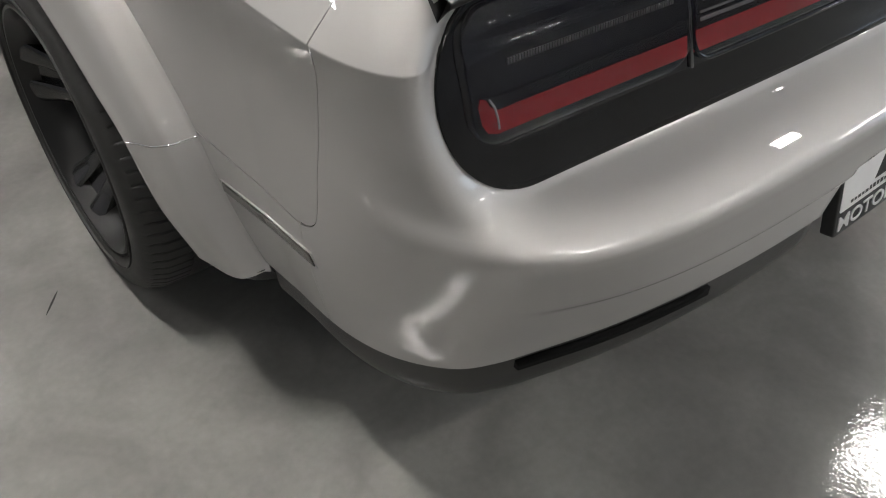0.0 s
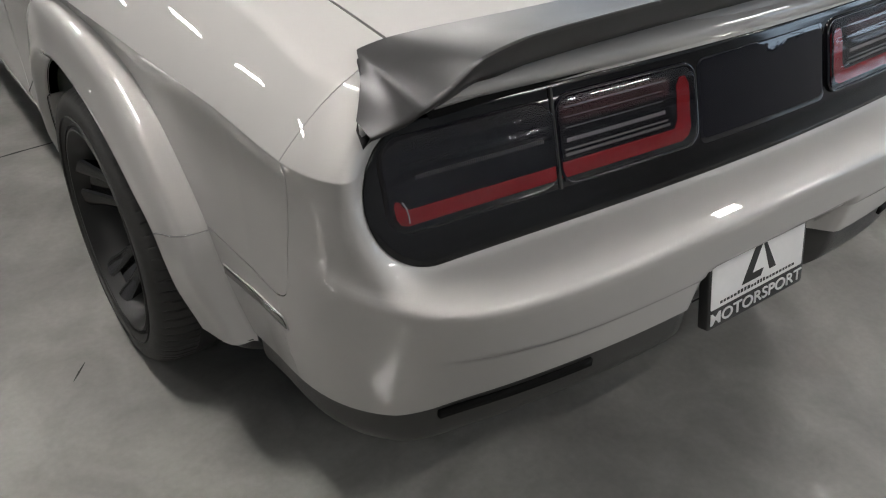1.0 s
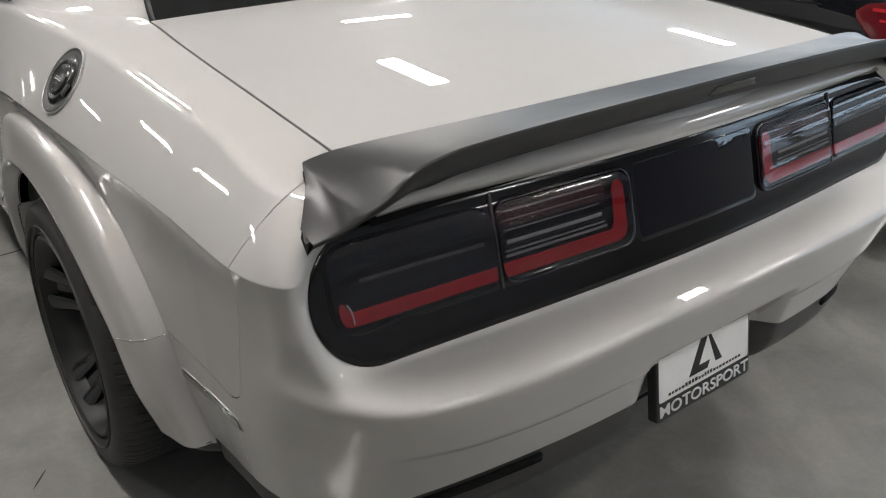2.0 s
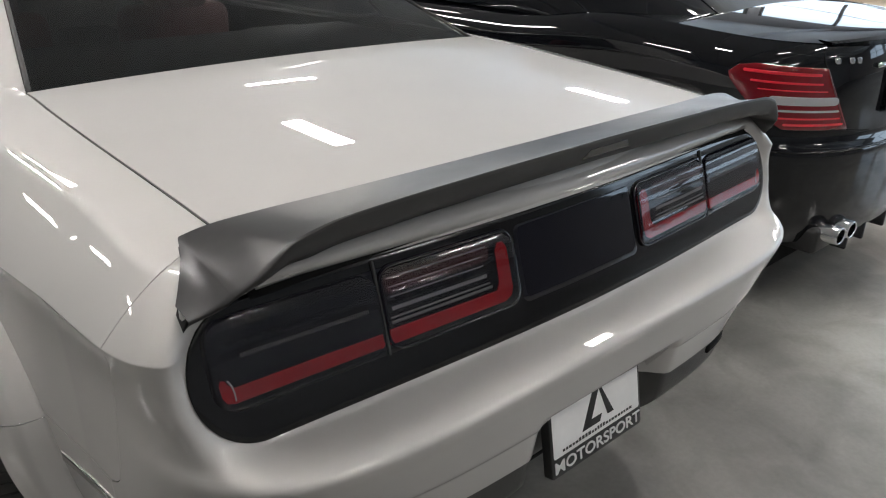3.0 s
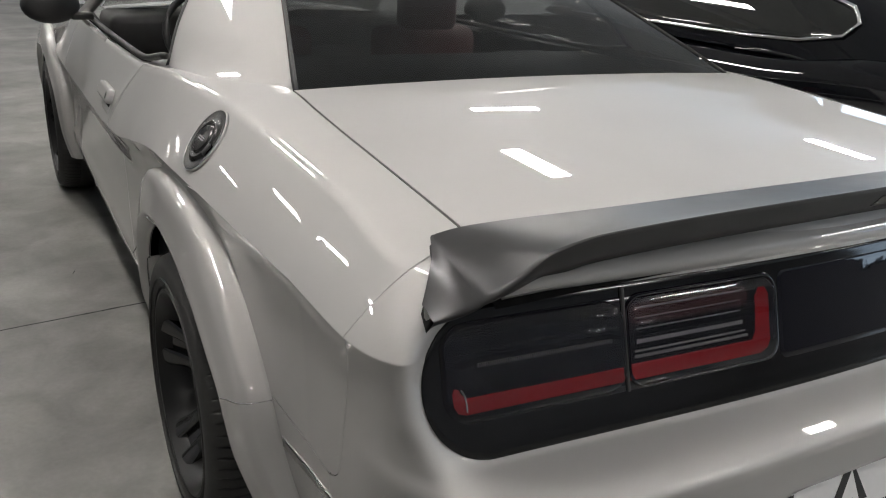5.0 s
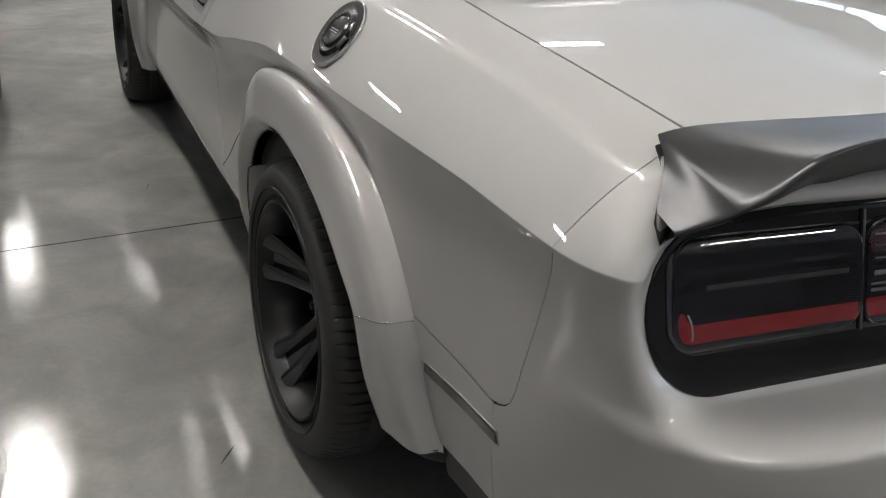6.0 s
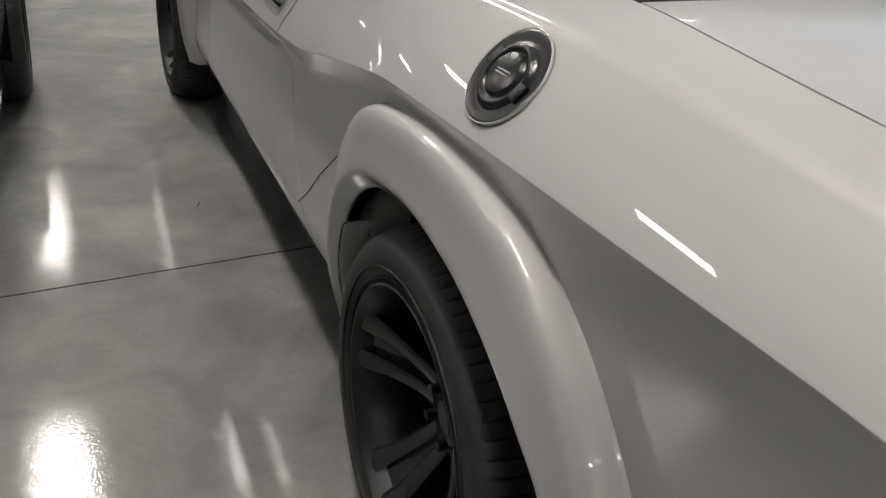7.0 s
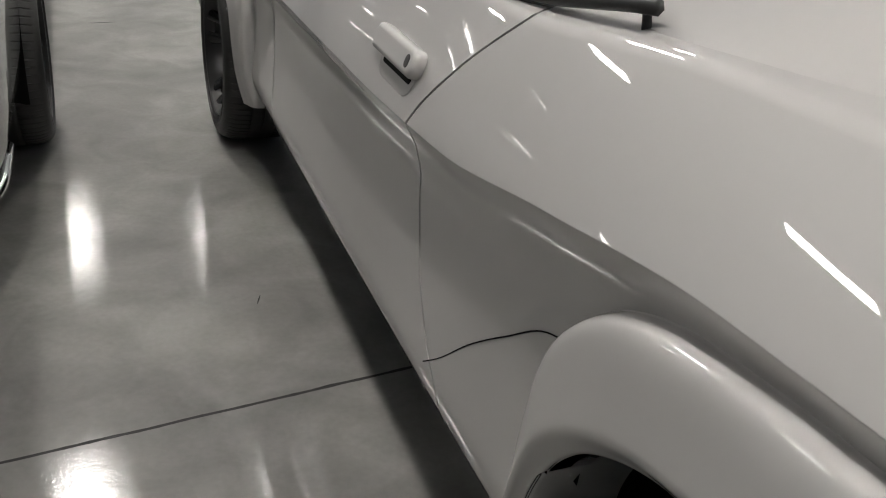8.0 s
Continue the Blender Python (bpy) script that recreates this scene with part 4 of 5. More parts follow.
def coupe_glass(car):
    # rear window
    def pane(u, v):
        w = 0.685 + (0.475 - 0.685) * v
        y = 1.098 + 0.78 * v + 0.016 * (1 - u * u)
        z = deck_z(1.1) + 0.004 + 0.33 * v - 0.03 * v * v + 0.035 * (1 - u * u) * min(1, v * 2.5) - 0.008 * u * u
        return Vector((w * u, y, z))

    bm = bmesh.new()
    sheet(bm, pane, spans(-1, 1, 30), spans(0, 1, 24))
    face_out(bm, lambda c: Vector((0, -0.5, 1)))
    thicken(part("rear_window", bm, GLASS, car, "dark tinted rear window"), 0.004)
    bm = bmesh.new()
    tube(bm, [pane(-1, v) for v in spans(0, 1, 20)], 0.006)
    part("window_seal", bm, TRIM, car)
    bm = bmesh.new()
    tube(bm, [pane(1, v) for v in spans(0, 1, 20)], 0.006)
    part("window_seal", bm, TRIM, car)
    for side in (-1, 1):
        # rear pillar: from the window's edge out to the side glass, flowing into the shoulder
        def pillar(u, v):
            a = pane(-1, v) + Vector((-0.006, 0.004, 0.001))
            foot = Vector((-(shoulder_x(1.66) - 0.024), 1.68, 1.112))
            head = Vector((-0.625, 2.02, 1.385))
            b = foot.lerp(head, v)
            b.x -= 0.012 * math.sin(math.pi * v)
            p = a.lerp(b, u)
            arch = math.sin(math.pi * u) ** 0.7
            p += Vector((-0.70, -0.55, 0.12)) * (0.034 * arch * (0.35 + 0.65 * step(0, 0.3, v)))
            # the foot spreads in a hollow curve and runs out on the shoulder
            h = max(0.0, 1 - v / 0.34)
            p += Vector((-0.78, -0.62, 0)) * (0.050 * h * h * arch)
            base = top_z(-p.x, min(1.75, max(1.0, p.y))) - 0.004
            p.z = p.z + (base - p.z) * h ** 2.6
            return p

        bm = bmesh.new()
        sheet(bm, pillar, spans(0, 1, 30), [t ** 1.6 for t in spans(0, 1, 34)])
        flip(bm, side)
        face_out(bm, lambda c: Vector((c.x, -0.4, 0.5)))
        thicken(part("rear_pillar", bm, PAINT, car, "broad silver rear pillar"), 0.004)
        # side opening: trim along the belt and the rear edge
        bm = bmesh.new()
        belt = [Vector((-(shoulder_x(y) - 0.018), y, shoulder_z(y) + 0.016 + (0.022 * step(2.0, 1.66, y)))) for y in spans(1.665, 3.3, 40)]
        tube(bm, belt, 0.010)
        flip(bm, side)
        part("belt_trim", bm, TRIM, car, "black belt trim")
        bm = bmesh.new()
        rear_edge = [pillar(1, v) + Vector((0.004, 0.006, 0)) for v in spans(0, 1, 20)]
        tube(bm, rear_edge, 0.009)
        flip(bm, side)
        part("pillar_trim", bm, TRIM, car)
        bm = bmesh.new()
        tube(bm, [(-0.87, 3.28, 1.06), (-0.80, 3.0, 1.20), (-0.68, 2.7, 1.36), (-0.63, 2.5, 1.40), (-0.62, 2.02, 1.39)], 0.025, 8)
        flip(bm, side)
        part("roof_rail", bm, PAINT, car)
        # door mirror
        bm = bmesh.new()
        bmesh.ops.create_uvsphere(bm, u_segments=20, v_segments=12, radius=1, matrix=Matrix.LocRotScale((-1.02, 3.06, 1.115), Euler((0, 0, radians(12))), (0.115, 0.055, 0.075)))
        boxy(bm, -0.95, -0.86, 3.05, 3.10, 1.055, 1.085, 0.01)
        flip(bm, side)
        part("door_mirror", bm, TRIM, car, "black door mirror")
    bm = bmesh.new()
    sheet(bm, lambda u, v: Vector(((0.60 - 0.05 * (1 - step(0, 0.3, v))) * u, 1.88 + 1.15 * v, 1.395 + 0.045 * (1 - u * u) + 0.03 * math.sin(math.pi * v))), spans(-1, 1, 16), spans(0, 1, 16))
    face_out(bm, lambda c: Vector((0, 0, 1)))
    thicken(part("roof", bm, PAINT, car), 0.02)
    bm = bmesh.new()
    sheet(bm, lambda u, v: Vector(((0.60 + 0.13 * v) * u, 3.03 + 0.75 * v + 0.05 * (1 - u * u), 1.40 - 0.36 * v + 0.035 * (1 - u * u))), spans(-1, 1, 12), spans(0, 1, 10))
    thicken(part("windscreen", bm, GLASS, car, "windscreen"), 0.004)
    bm = bmesh.new()
    sheet(bm, lambda u, v: Vector((0.72 * u, 3.72 + 1.2 * v, 1.03 - 0.10 * v * v + 0.03 * (1 - u * u))), spans(-1, 1, 12), spans(0, 1, 14))
    face_out(bm, lambda c: Vector((0, 0, 1)))
    thicken(part("bonnet", bm, PAINT, car), 0.01)
    # cabin: parcel shelf, seats, steering wheel
    bm = bmesh.new()
    boxy(bm, -0.66, 0.66, 1.16, 1.75, 1.06, 1.10, 0.02)
    boxy(bm, -0.72, 0.72, 1.78, 3.6, 0.40, 0.46, 0.02)
    boxy(bm, -0.76, 0.76, 3.35, 3.72, 0.85, 1.04, 0.04)
    part("cabin_lining", bm, CABIN, car, "dark cabin lining")
    for x in (-0.37, 0.37):
        for y, mat in ((1.86, CABIN), (2.58, SEAT_RED)):
            bm = bmesh.new()
            boxy(bm, x - 0.24, x + 0.24, y, y + 0.5, 0.50, 0.68, 0.05, 3)
            boxy(bm, x - 0.23, x + 0.23, y - 0.16, y - 0.02, 0.62, 1.10 if y > 2 else 1.02, 0.05, 3)
            boxy(bm, x - 0.13, x + 0.13, y - 0.16, y - 0.06, 1.08 if y > 2 else 1.0, 1.28 if y > 2 else 1.10, 0.04, 3)
            part("seat", bm, mat, car, "red leather front seat" if y > 2 else "dark rear seat")
    bm = bmesh.new()
    tube(bm, [(-0.37 + 0.18 * math.cos(a), 3.2 + 0.05 * math.sin(a), 0.98 + 0.17 * math.sin(a)) for a in spans(0, math.tau, 24)[:-1]], 0.016, 8, close=True)
    part("steering_wheel", bm, TRIM, car)


def fuel_door(car):
    """A round performance-style fuel flap, recessed in the left shoulder."""
    cy, cz = 1.071, 1.029
    c = lies(cy, cz)
    n = (lies(cy, cz, 0.05) - c).normalized()
    ty = (lies(cy + 0.05, cz) - lies(cy - 0.05, cz)).normalized()
    tz = n.cross(ty).normalized()
    if tz.z < 0:
        tz = -tz
    m = Matrix((( *n, 0), (*ty, 0), (*tz, 0), (0, 0, 0, 1))).transposed()
    m.translation = c
    m = m @ Matrix.Diagonal((1, 0.88, 0.88, 1))
    bm = bmesh.new()
    lathe(bm, ((0.0, 0.0880), (0.0035, 0.0874), (0.0045, 0.0864), (0.0040, 0.0852), (0.002, 0.084)), 64)
    bm.transform(m)
    rim = part("fuel_flap", bm, PAINT, car, "round black fuel flap with a bright rim")
    bm = bmesh.new()
    lathe(bm, ((0.0030, 0.0855), (0.0042, 0.080), (0.0022, 0.066), (0.0020, 0.058), (0.0080, 0.0545), (0.0090, 0.052), (0.0088, 0.045), (0.0055, 0.0435), (0.0055, 0.0395), (0.0105, 0.0375), (0.0115, 0.035), (0.0115, 0.0)), 64)
    bm.transform(m)
    part("flap_disc", bm, FLAP, rim, "satin black stepped disc")
    for a in (290, 105):
        bm = bmesh.new()
        boxy(bm, 0.004, 0.009, -0.016, 0.016, 0.046, 0.066, 0.003)
        bm.transform(m @ pose(0, 0, 0, a, 0, 0))
        part("flap_lug", bm, TRIM, rim)
    # unreadable raised mark, as plain bars
    bm = bmesh.new()
    for z0 in (-0.0045, 0.0015):
        boxy(bm, 0.0110, 0.0128, -0.019, 0.019, z0, z0 + 0.003, 0.0004, 1)
    bm.transform(m)
    part("flap_mark", bm, LED_CLEAR, rim, "small bright raised mark", smooth=False)


# ---- wheels ----
def wheel_meshes():
    made = {}
    R, w = TYRE_R, 0.30

    def tread(a, j, x, r):
        if r < R - 0.014:
            return 0.0
        k = int(a / math.tau * 640 + 0.5)
        half = abs(x - w / 2) / (w / 2)
        cut = 0.0
        if half > 0.30 and k % 8 == 0:
            cut = 0.005
        if 0.27 < half < 0.33 or half < 0.05:
            cut = 0.006
        return -cut

    prof = [(0.050, 0.250), (0.030, 0.262), (0.012, 0.275), (0.003, 0.292), (0.0, 0.306), (0.002, 0.322), (0.008, 0.335), (0.020, 0.346), (0.038, 0.3535)]
    prof += [(0.046 + (w - 0.092) * i / 26, R - 0.004 * (2 * i / 26 - 1) ** 4) for i in range(27)]
    prof += [(w - 0.038, 0.3535), (w - 0.020, 0.346), (w - 0.002, 0.322), (w, 0.306), (w - 0.012, 0.275), (w - 0.05, 0.25)]
    bm = bmesh.new()
    lathe(bm, prof, 640, tread)
    made["tyre"] = mesh_of("tyre", bm, RUBBER)
    # raised sidewall ring
    bm = bmesh.new()
    lathe(bm, ((0.004, 0.290), (-0.001, 0.2905), (-0.001, 0.2925), (0.003, 0.293)), 96)
    lathe(bm, ((0.006, 0.2690), (0.0095, 0.2700), (0.0095, 0.2715), (0.0135, 0.272)), 96)
    made["sidewall_ring"] = mesh_of("sidewall_ring", bm, RUBBER)
    # barrel and lip
    bm = bmesh.new()
    lathe(bm, ((0.020, 0.2640), (0.010, 0.2635), (0.006, 0.2605), (0.007, 0.2560), (0.014, 0.2525), (0.026, 0.2480), (0.034, 0.2440), (0.060, 0.2360), (0.120, 0.2290), (0.26, 0.2240), (0.27, 0.245)), 120)
    made["wheel"] = mesh_of("wheel", bm, BARREL)
    # one spoke: two blades that leave the deep-set hub together and part towards the rim, with a sunken web between them
    bm = bmesh.new()
    depth = lambda t: hermite(t, (0, 0.2, 0.7, 1), (0.112, 0.106, 0.062, 0.020))
    apart = lambda t: hermite(t, (0, 0.3, 0.65, 1), (0.020, 0.025, 0.037, 0.052))

    def blade(sign):
        rings = []
        n = 20
        for i in range(n + 1):
            t = i / n
            r, x, off = 0.040 + 0.208 * t, depth(t), sign * apart(t)
            half = hermite(t, (0, 0.3, 0.7, 1), (0.016, 0.016, 0.019, 0.029))
            deep = hermite(t, (0, 0.5, 1), (0.045, 0.046, 0.034))
            shape = ((-half, 0.006), (-half * 0.7, 0.001), (-half * 0.35, 0.0), (half * 0.35, 0.0), (half * 0.7, 0.001), (half, 0.006), (half * 0.7, deep), (-half * 0.7, deep))
            rings.append([bm.verts.new((x + d, off + s, r)) for s, d in shape])
        for a, b in zip(rings, rings[1:]):
            for k in range(8):
                bm.faces.new((a[k], a[(k + 1) % 8], b[(k + 1) % 8], b[k]))
        bm.faces.new(rings[0]), bm.faces.new(rings[-1][::-1])

    blade(1), blade(-1)
    web = sheet(bm, lambda t, k: Vector((depth(t) + 0.024 + 0.004 * (1 - k * k), apart(t) * k * 0.95, 0.040 + 0.200 * t)), spans(0, 1, 16), spans(-1, 1, 4))
    made_back = [[bm.verts.new(v.co + Vector((0.012, 0, 0))) for v in row] for row in web]
    for i in range(16):
        for j in range(4):
            bm.faces.new((made_back[i][j], made_back[i][j + 1], made_back[i + 1][j + 1], made_back[i + 1][j]))
    bmesh.ops.recalc_face_normals(bm, faces=bm.faces)
    made["spoke"] = mesh_of("spoke", bm, WHEEL_BLACK)
    bm = bmesh.new()
    lathe(bm, ((0.108, 0.0), (0.105, 0.030), (0.103, 0.033), (0.109, 0.036), (0.109, 0.074), (0.116, 0.080), (0.17, 0.083)), 60)
    made["hub"] = mesh_of("hub", bm, WHEEL_BLACK)
    bm = bmesh.new()
    bmesh.ops.create_cone(bm, cap_ends=True, segments=6, radius1=0.011, radius2=0.010, depth=0.03, matrix=pose(0.103, 0, 0.056, 0, 90, 0))
    made["lug_nut"] = mesh_of("lug_nut", bm, TRIM)
    bm = bmesh.new()
    lathe(bm, ((0.185, 0.08), (0.180, 0.10), (0.180, 0.178), (0.210, 0.178), (0.210, 0.09)), 80)
    made["brake_disc"] = mesh_of("brake_disc", bm, DISC)
    bm = bmesh.new()
    rows = []
    for i in range(13):
        a = radians(-38 + 76 * i / 12)
        rows.append([bm.verts.new((x, r * math.sin(a), r * math.cos(a))) for x, r in ((0.176, 0.125), (0.170, 0.15), (0.176, 0.190), (0.235, 0.192), (0.24, 0.12))])
    for a, b in zip(rows, rows[1:]):
        for k in range(5):
            bm.faces.new((a[k], a[(k + 1) % 5], b[(k + 1) % 5], b[k]))
    bm.faces.new(rows[0]), bm.faces.new(rows[-1][::-1])
    bmesh.ops.recalc_face_normals(bm, faces=bm.faces)
    made["caliper"] = mesh_of("caliper", bm, WHEEL_BLACK)
    return made


def mesh_of(name, bm, mat):
    me = bpy.data.meshes.new(name)
    bm.to_mesh(me)
    bm.free()
    me.materials.append(mat)
    me.shade_smooth()
    me.set_sharp_from_angle(angle=radians(38))
    return me


def place_wheel(meshes, parent, x, y, z, side, spin=0.0, n=5, scale=1.0):
    """A wheel whose outer sidewall stands at x; side -1: it faces -x."""
    w = new("wheel", meshes["wheel"])
    w.parent = parent
    w.matrix_parent_inverse = parent.matrix_basis.inverted()
    turn = Matrix.Identity(4) if side < 0 else pose(0, 0, 0, 0, 0, 180)
    w.matrix_basis = Matrix.Translation((x, y, z)) @ turn @ pose(0, 0, 0, spin, 0, 0) @ Matrix.Diagonal((scale, scale, scale, 1))

    def add(key, m=None):
        o = new(key, meshes[key])
        o.parent = w
        if m is not None:
            o.matrix_basis = m
        return o

    add("tyre"), add("sidewall_ring"), add("hub"), add("brake_disc")
    add("caliper", pose(0, 0, 0, 105 - spin, 0, 0))
    for i in range(n):
        add("spoke", pose(0, 0, 0, 360 * i / n, 0, 0))
        add("lug_nut", pose(0, 0, 0, 360 * (i + 0.5) / n, 0, 0))
    return w


GLASS = WINDOW
WHEEL = wheel_meshes()


def silver_coupe():
    car = empty("sports_coupe", (0, 2.45, 0))
    coupe_shell(car)
    coupe_valance(car)
    coupe_tail(car)
    coupe_spoiler(car)
    coupe_glass(car)
    fuel_door(car)
    show_plate(car, Matrix.Translation((0, 0.0185, 0.548)) @ pose(0, 0, 0, -11, 0, 0))
    for y in (AXLE, AXLE + WHEELBASE):
        for side in (-1, 1):
            place_wheel(WHEEL, car, side * 0.985, y, TYRE_R, side, -12 if side < 0 else 12)
    return tagged(car, "silver wide-bodied sports coupe with black wing and wheels", "car", "parked cars")


hall()
lamp = hall_lamp()
# x, y, turn about z in degrees, share of the full width
LAMPS = [(x, y, 0, 1) for x in (4.7, 10.9) for y in (1.0, 7.3, 18.2, 24.0) if (x, y) != (4.7, 1.0)]
LAMPS += [(-1.7, 1.0, 0, 0.72), (-1.82, 6.75, 0, 1), (-1.82, 12.2, 0, 0.4), (7.9, -4.6, 0, 1), (7.5, 3.2, 0, 0.6), (-2.2, -5.4, 90, 0.3), (4.0, 0.6, 0, 1), (-5.6, 5.1, 0, 0.6), (-6.0, 10.8, 0, 0.6), (-8.5, 18.0, 0, 0.6)]
# last four are unseen, set behind the coupe to brighten its shelf and rear
LAMPS += [(-0.03, 6.65, 0, 0.4), (-0.08, 11.9, 0, 0.25), (0.6, -2.7, 90, 0.3), (3.6, -3.2, 90, 0.3), (-0.4, -9.0, 90, 0.4), (5.7, -9.0, 90, 0.6)]
for x, y, turn, share in LAMPS:
    one = copy_thing(lamp, Matrix.Translation((x, y, CEILING - 0.42)) @ pose(0, 0, 0, 0, 0, turn) @ Matrix.Diagonal((share, 1, 1, 1)))
    if share < 1:
        tagged(one, "slim bright ceiling lamp hanging on rods")
lamp.matrix_basis = Matrix.Translation((5.6, 9.4, CEILING - 0.42)) @ pose(0, 0, 0, 0, 0, 90) @ Matrix.Diagonal((0.4, 1, 1, 1))
window_band()
silver_coupe()


# ---- the neighbours ----
def saloon(name, label, at, flip_y, paint, size, wheel_y, roof=1.44, tall=1.0, back=0.74, cabin=None):
    """A parked saloon: body with rounded ends, greenhouse, glass, chrome, lamps, wheels. at: the middle of its rear end on the floor."""
    length, half = size
    car = empty(name, at)
    ox, oy, _ = at
    zk, dk = (0.26, 0.30, 0.36, 0.48, 0.62, 0.78, 0.90, 0.965, 1.0), (0.085, 0.045, 0.018, 0.002, 0.0, 0.010, 0.030, 0.065, 0.12)
    bulge = (0.26, 0.34, 0.44, 0.56, 0.62, 0.66, 0.80, 0.95, 1.0), (0.035, 0.012, 0.004, 0.0, 0.004, 0.035, 0.045, 0.06, 0.075)
    yr = 0.62

    def top(y):
        return hermite(y, (0.0, 0.2, 0.9, 1.6, 3.2, length - 0.3, length), (1.0, 1.015, 1.045, 0.99, 0.97, 0.80, 0.72))

    def body(s, v):
        # v: 0 foot .. 1 shoulder
        def z_at(y):
            t = top(y) - 0.012
            return 0.27 + (t - 0.27) * v

        if s <= 1:
            a = s * math.pi / 2
            n = 2.6
            q = 1 / (math.sin(a) ** n + math.cos(a) ** n) ** (1 / n)
            y0 = yr * (1 - q * math.cos(a))
            z = z_at(y0)
            f = z / top(y0)
            b = yr - hermite(f, *bulge)
            return Vector((-(half - 0.01 - hermite(f, zk, dk)) * q * math.sin(a), yr - b * q * math.cos(a), z))
        if s <= 2:
            y = yr + (length - 2 * yr - 0.2) * (s - 1)
            z = z_at(y)
            return Vector((-(half - 0.01 * (1 - 4 * (s - 1) * (2 - s)) - hermite(z / top(y), zk, dk)), y, z))
        a = (3 - s) * math.pi / 2
        n = 2.4
        q = 1 / (math.sin(a) ** n + math.cos(a) ** n) ** (1 / n)
        y0 = length - (yr + 0.2) * (1 - q * math.cos(a))
        z = z_at(y0)
        return Vector((-(half - 0.01 - hermite(z / top(y0), zk, dk)) * q * math.sin(a), y0, z))

    def out(p):
        return Vector((ox + p.x, oy + (p.y if not flip_y else length - p.y), p.z * tall))

    arches = [(w, 0.34) for w in wheel_y]
    clear = lambda p: not any(math.hypot((p.y - oy if not flip_y else length - (p.y - oy)) - cy, p.z / tall - cz) < 0.365 for cy, cz in arches)
    middle = Vector((ox, oy + length / 2, 0.5))
    for side in (-1, 1):
        bm = bmesh.new()
        mir = lambda p: Vector((-side * p.x if side > 0 else p.x, p.y, p.z))
        sheet(bm, lambda s, v: out(mir(body(s, v))), spans(0, 1, 40) + spans(1, 2, 90)[1:] + spans(2, 3, 30)[1:], spans(0, 1, 40), keep=clear)
        face_out(bm, lambda c: c - middle)
        part("body_side", bm, paint, car)
        for cy, cz in arches:
            bm = bmesh.new()
            sheet(bm, lambda a, k: out(mir(Vector((-(half - 0.004 - 0.35 * k), cy - (0.362 + 0.012 * (k < 0.05)) * math.cos(a), cz + (0.362 + 0.012 * (k < 0.05)) * math.sin(a))))), spans(radians(-12), radians(192), 40), (0, 0.04, 0.1, 1))
            part("arch_lining", bm, VOID, car)
    bm = bmesh.new()

    def lid(u, s):
        p = body(s, 1)
        return out(Vector((p.x * u, p.y, top(min(length, max(0, p.y))) - 0.012 * u * u + 0.018 * (1 - u * u))))

    sheet(bm, lid, spans(-1, 1, 30), spans(0.04, 1, 20) + spans(1, 2, 60)[1:] + spans(2, 2.96, 20)[1:])
    face_out(bm, lambda c: Vector((0, 0, 1)))
    part("top_panel", bm, paint, car)
    bm = bmesh.new()
    boxy(bm, ox - half + 0.12, ox + half - 0.12, oy + 0.2, oy + length - 0.2, 0.16, 0.5, 0.03)
    part("underbody", bm, VOID, car)

    # greenhouse
    def house(u, v):
        """u 0..4 round the plan from the rear's left, v from belt to roof."""
        y0 = back + (1.72 - back) * v
        y1 = 3.55 - 0.95 * v
        w = (half - 0.085) + (0.56 - half + 0.085) * v ** 1.25
        z = 0.985 + (roof - 0.985) * (1 - (1 - v) ** 1.5)
        a = u * math.pi / 2
        n = 5.0
        q = 1 / (abs(math.sin(a)) ** n + abs(math.cos(a)) ** n) ** (1 / n)
        return Vector((-w * q * math.sin(a), (y0 + y1) / 2 - (y1 - y0) / 2 * q * math.cos(a), z))

    bm = bmesh.new()
    rows = sheet(bm, lambda u, v: out(house(u, v)), spans(0, 4, 96)[:-1], spans(0, 1, 16), close_u=True)
    bm.faces.new([r[-1] for r in rows])
    bmesh.ops.recalc_face_normals(bm, faces=bm.faces)
    part("cabin_shell", bm, cabin or paint, car)

    def on_house(u, v, off):
        p = house(u, v)
        n = (house(u + 0.01, v) - p).cross(house(u, v + 0.01) - p).normalized()
        c = Vector((0, 2.1, 1.1))
        if n.dot(p - c) < 0:
            n = -n
        return out(p + n * off)

    def pane(nm, outline, lab, chrome=False):
        bm = bmesh.new()
        plaque(bm, outline, on_house, 0.004, 0.001, 8, gap=0.06)
        w = part(nm, bm, TINTED, car, lab)
        if chrome:
            bm = bmesh.new()
            tube(bm, [on_house(u, v, 0.006) for u, v in dense(outline, 0.05)], 0.009, 6, close=True)
            part("chrome_trim", bm, CHROME, w, "bright window surround")

    pane("rear_window", [(-0.36, 0.08), (0.36, 0.08), (0.33, 0.86), (-0.33, 0.86)], "tinted rear window")
    for sg in (1, -1):
        w = [(0.560, 0.40), (0.580, 0.29), (0.63, 0.19), (0.72, 0.125), (0.84, 0.10), (1.40, 0.06), (1.36, 0.42), (1.28, 0.80), (0.80, 0.86), (0.70, 0.70), (0.61, 0.52)]
        pane("side_window", [(sg * a, b) for a, b in w], "dark side window in a bright surround", True)
    return car, body, out


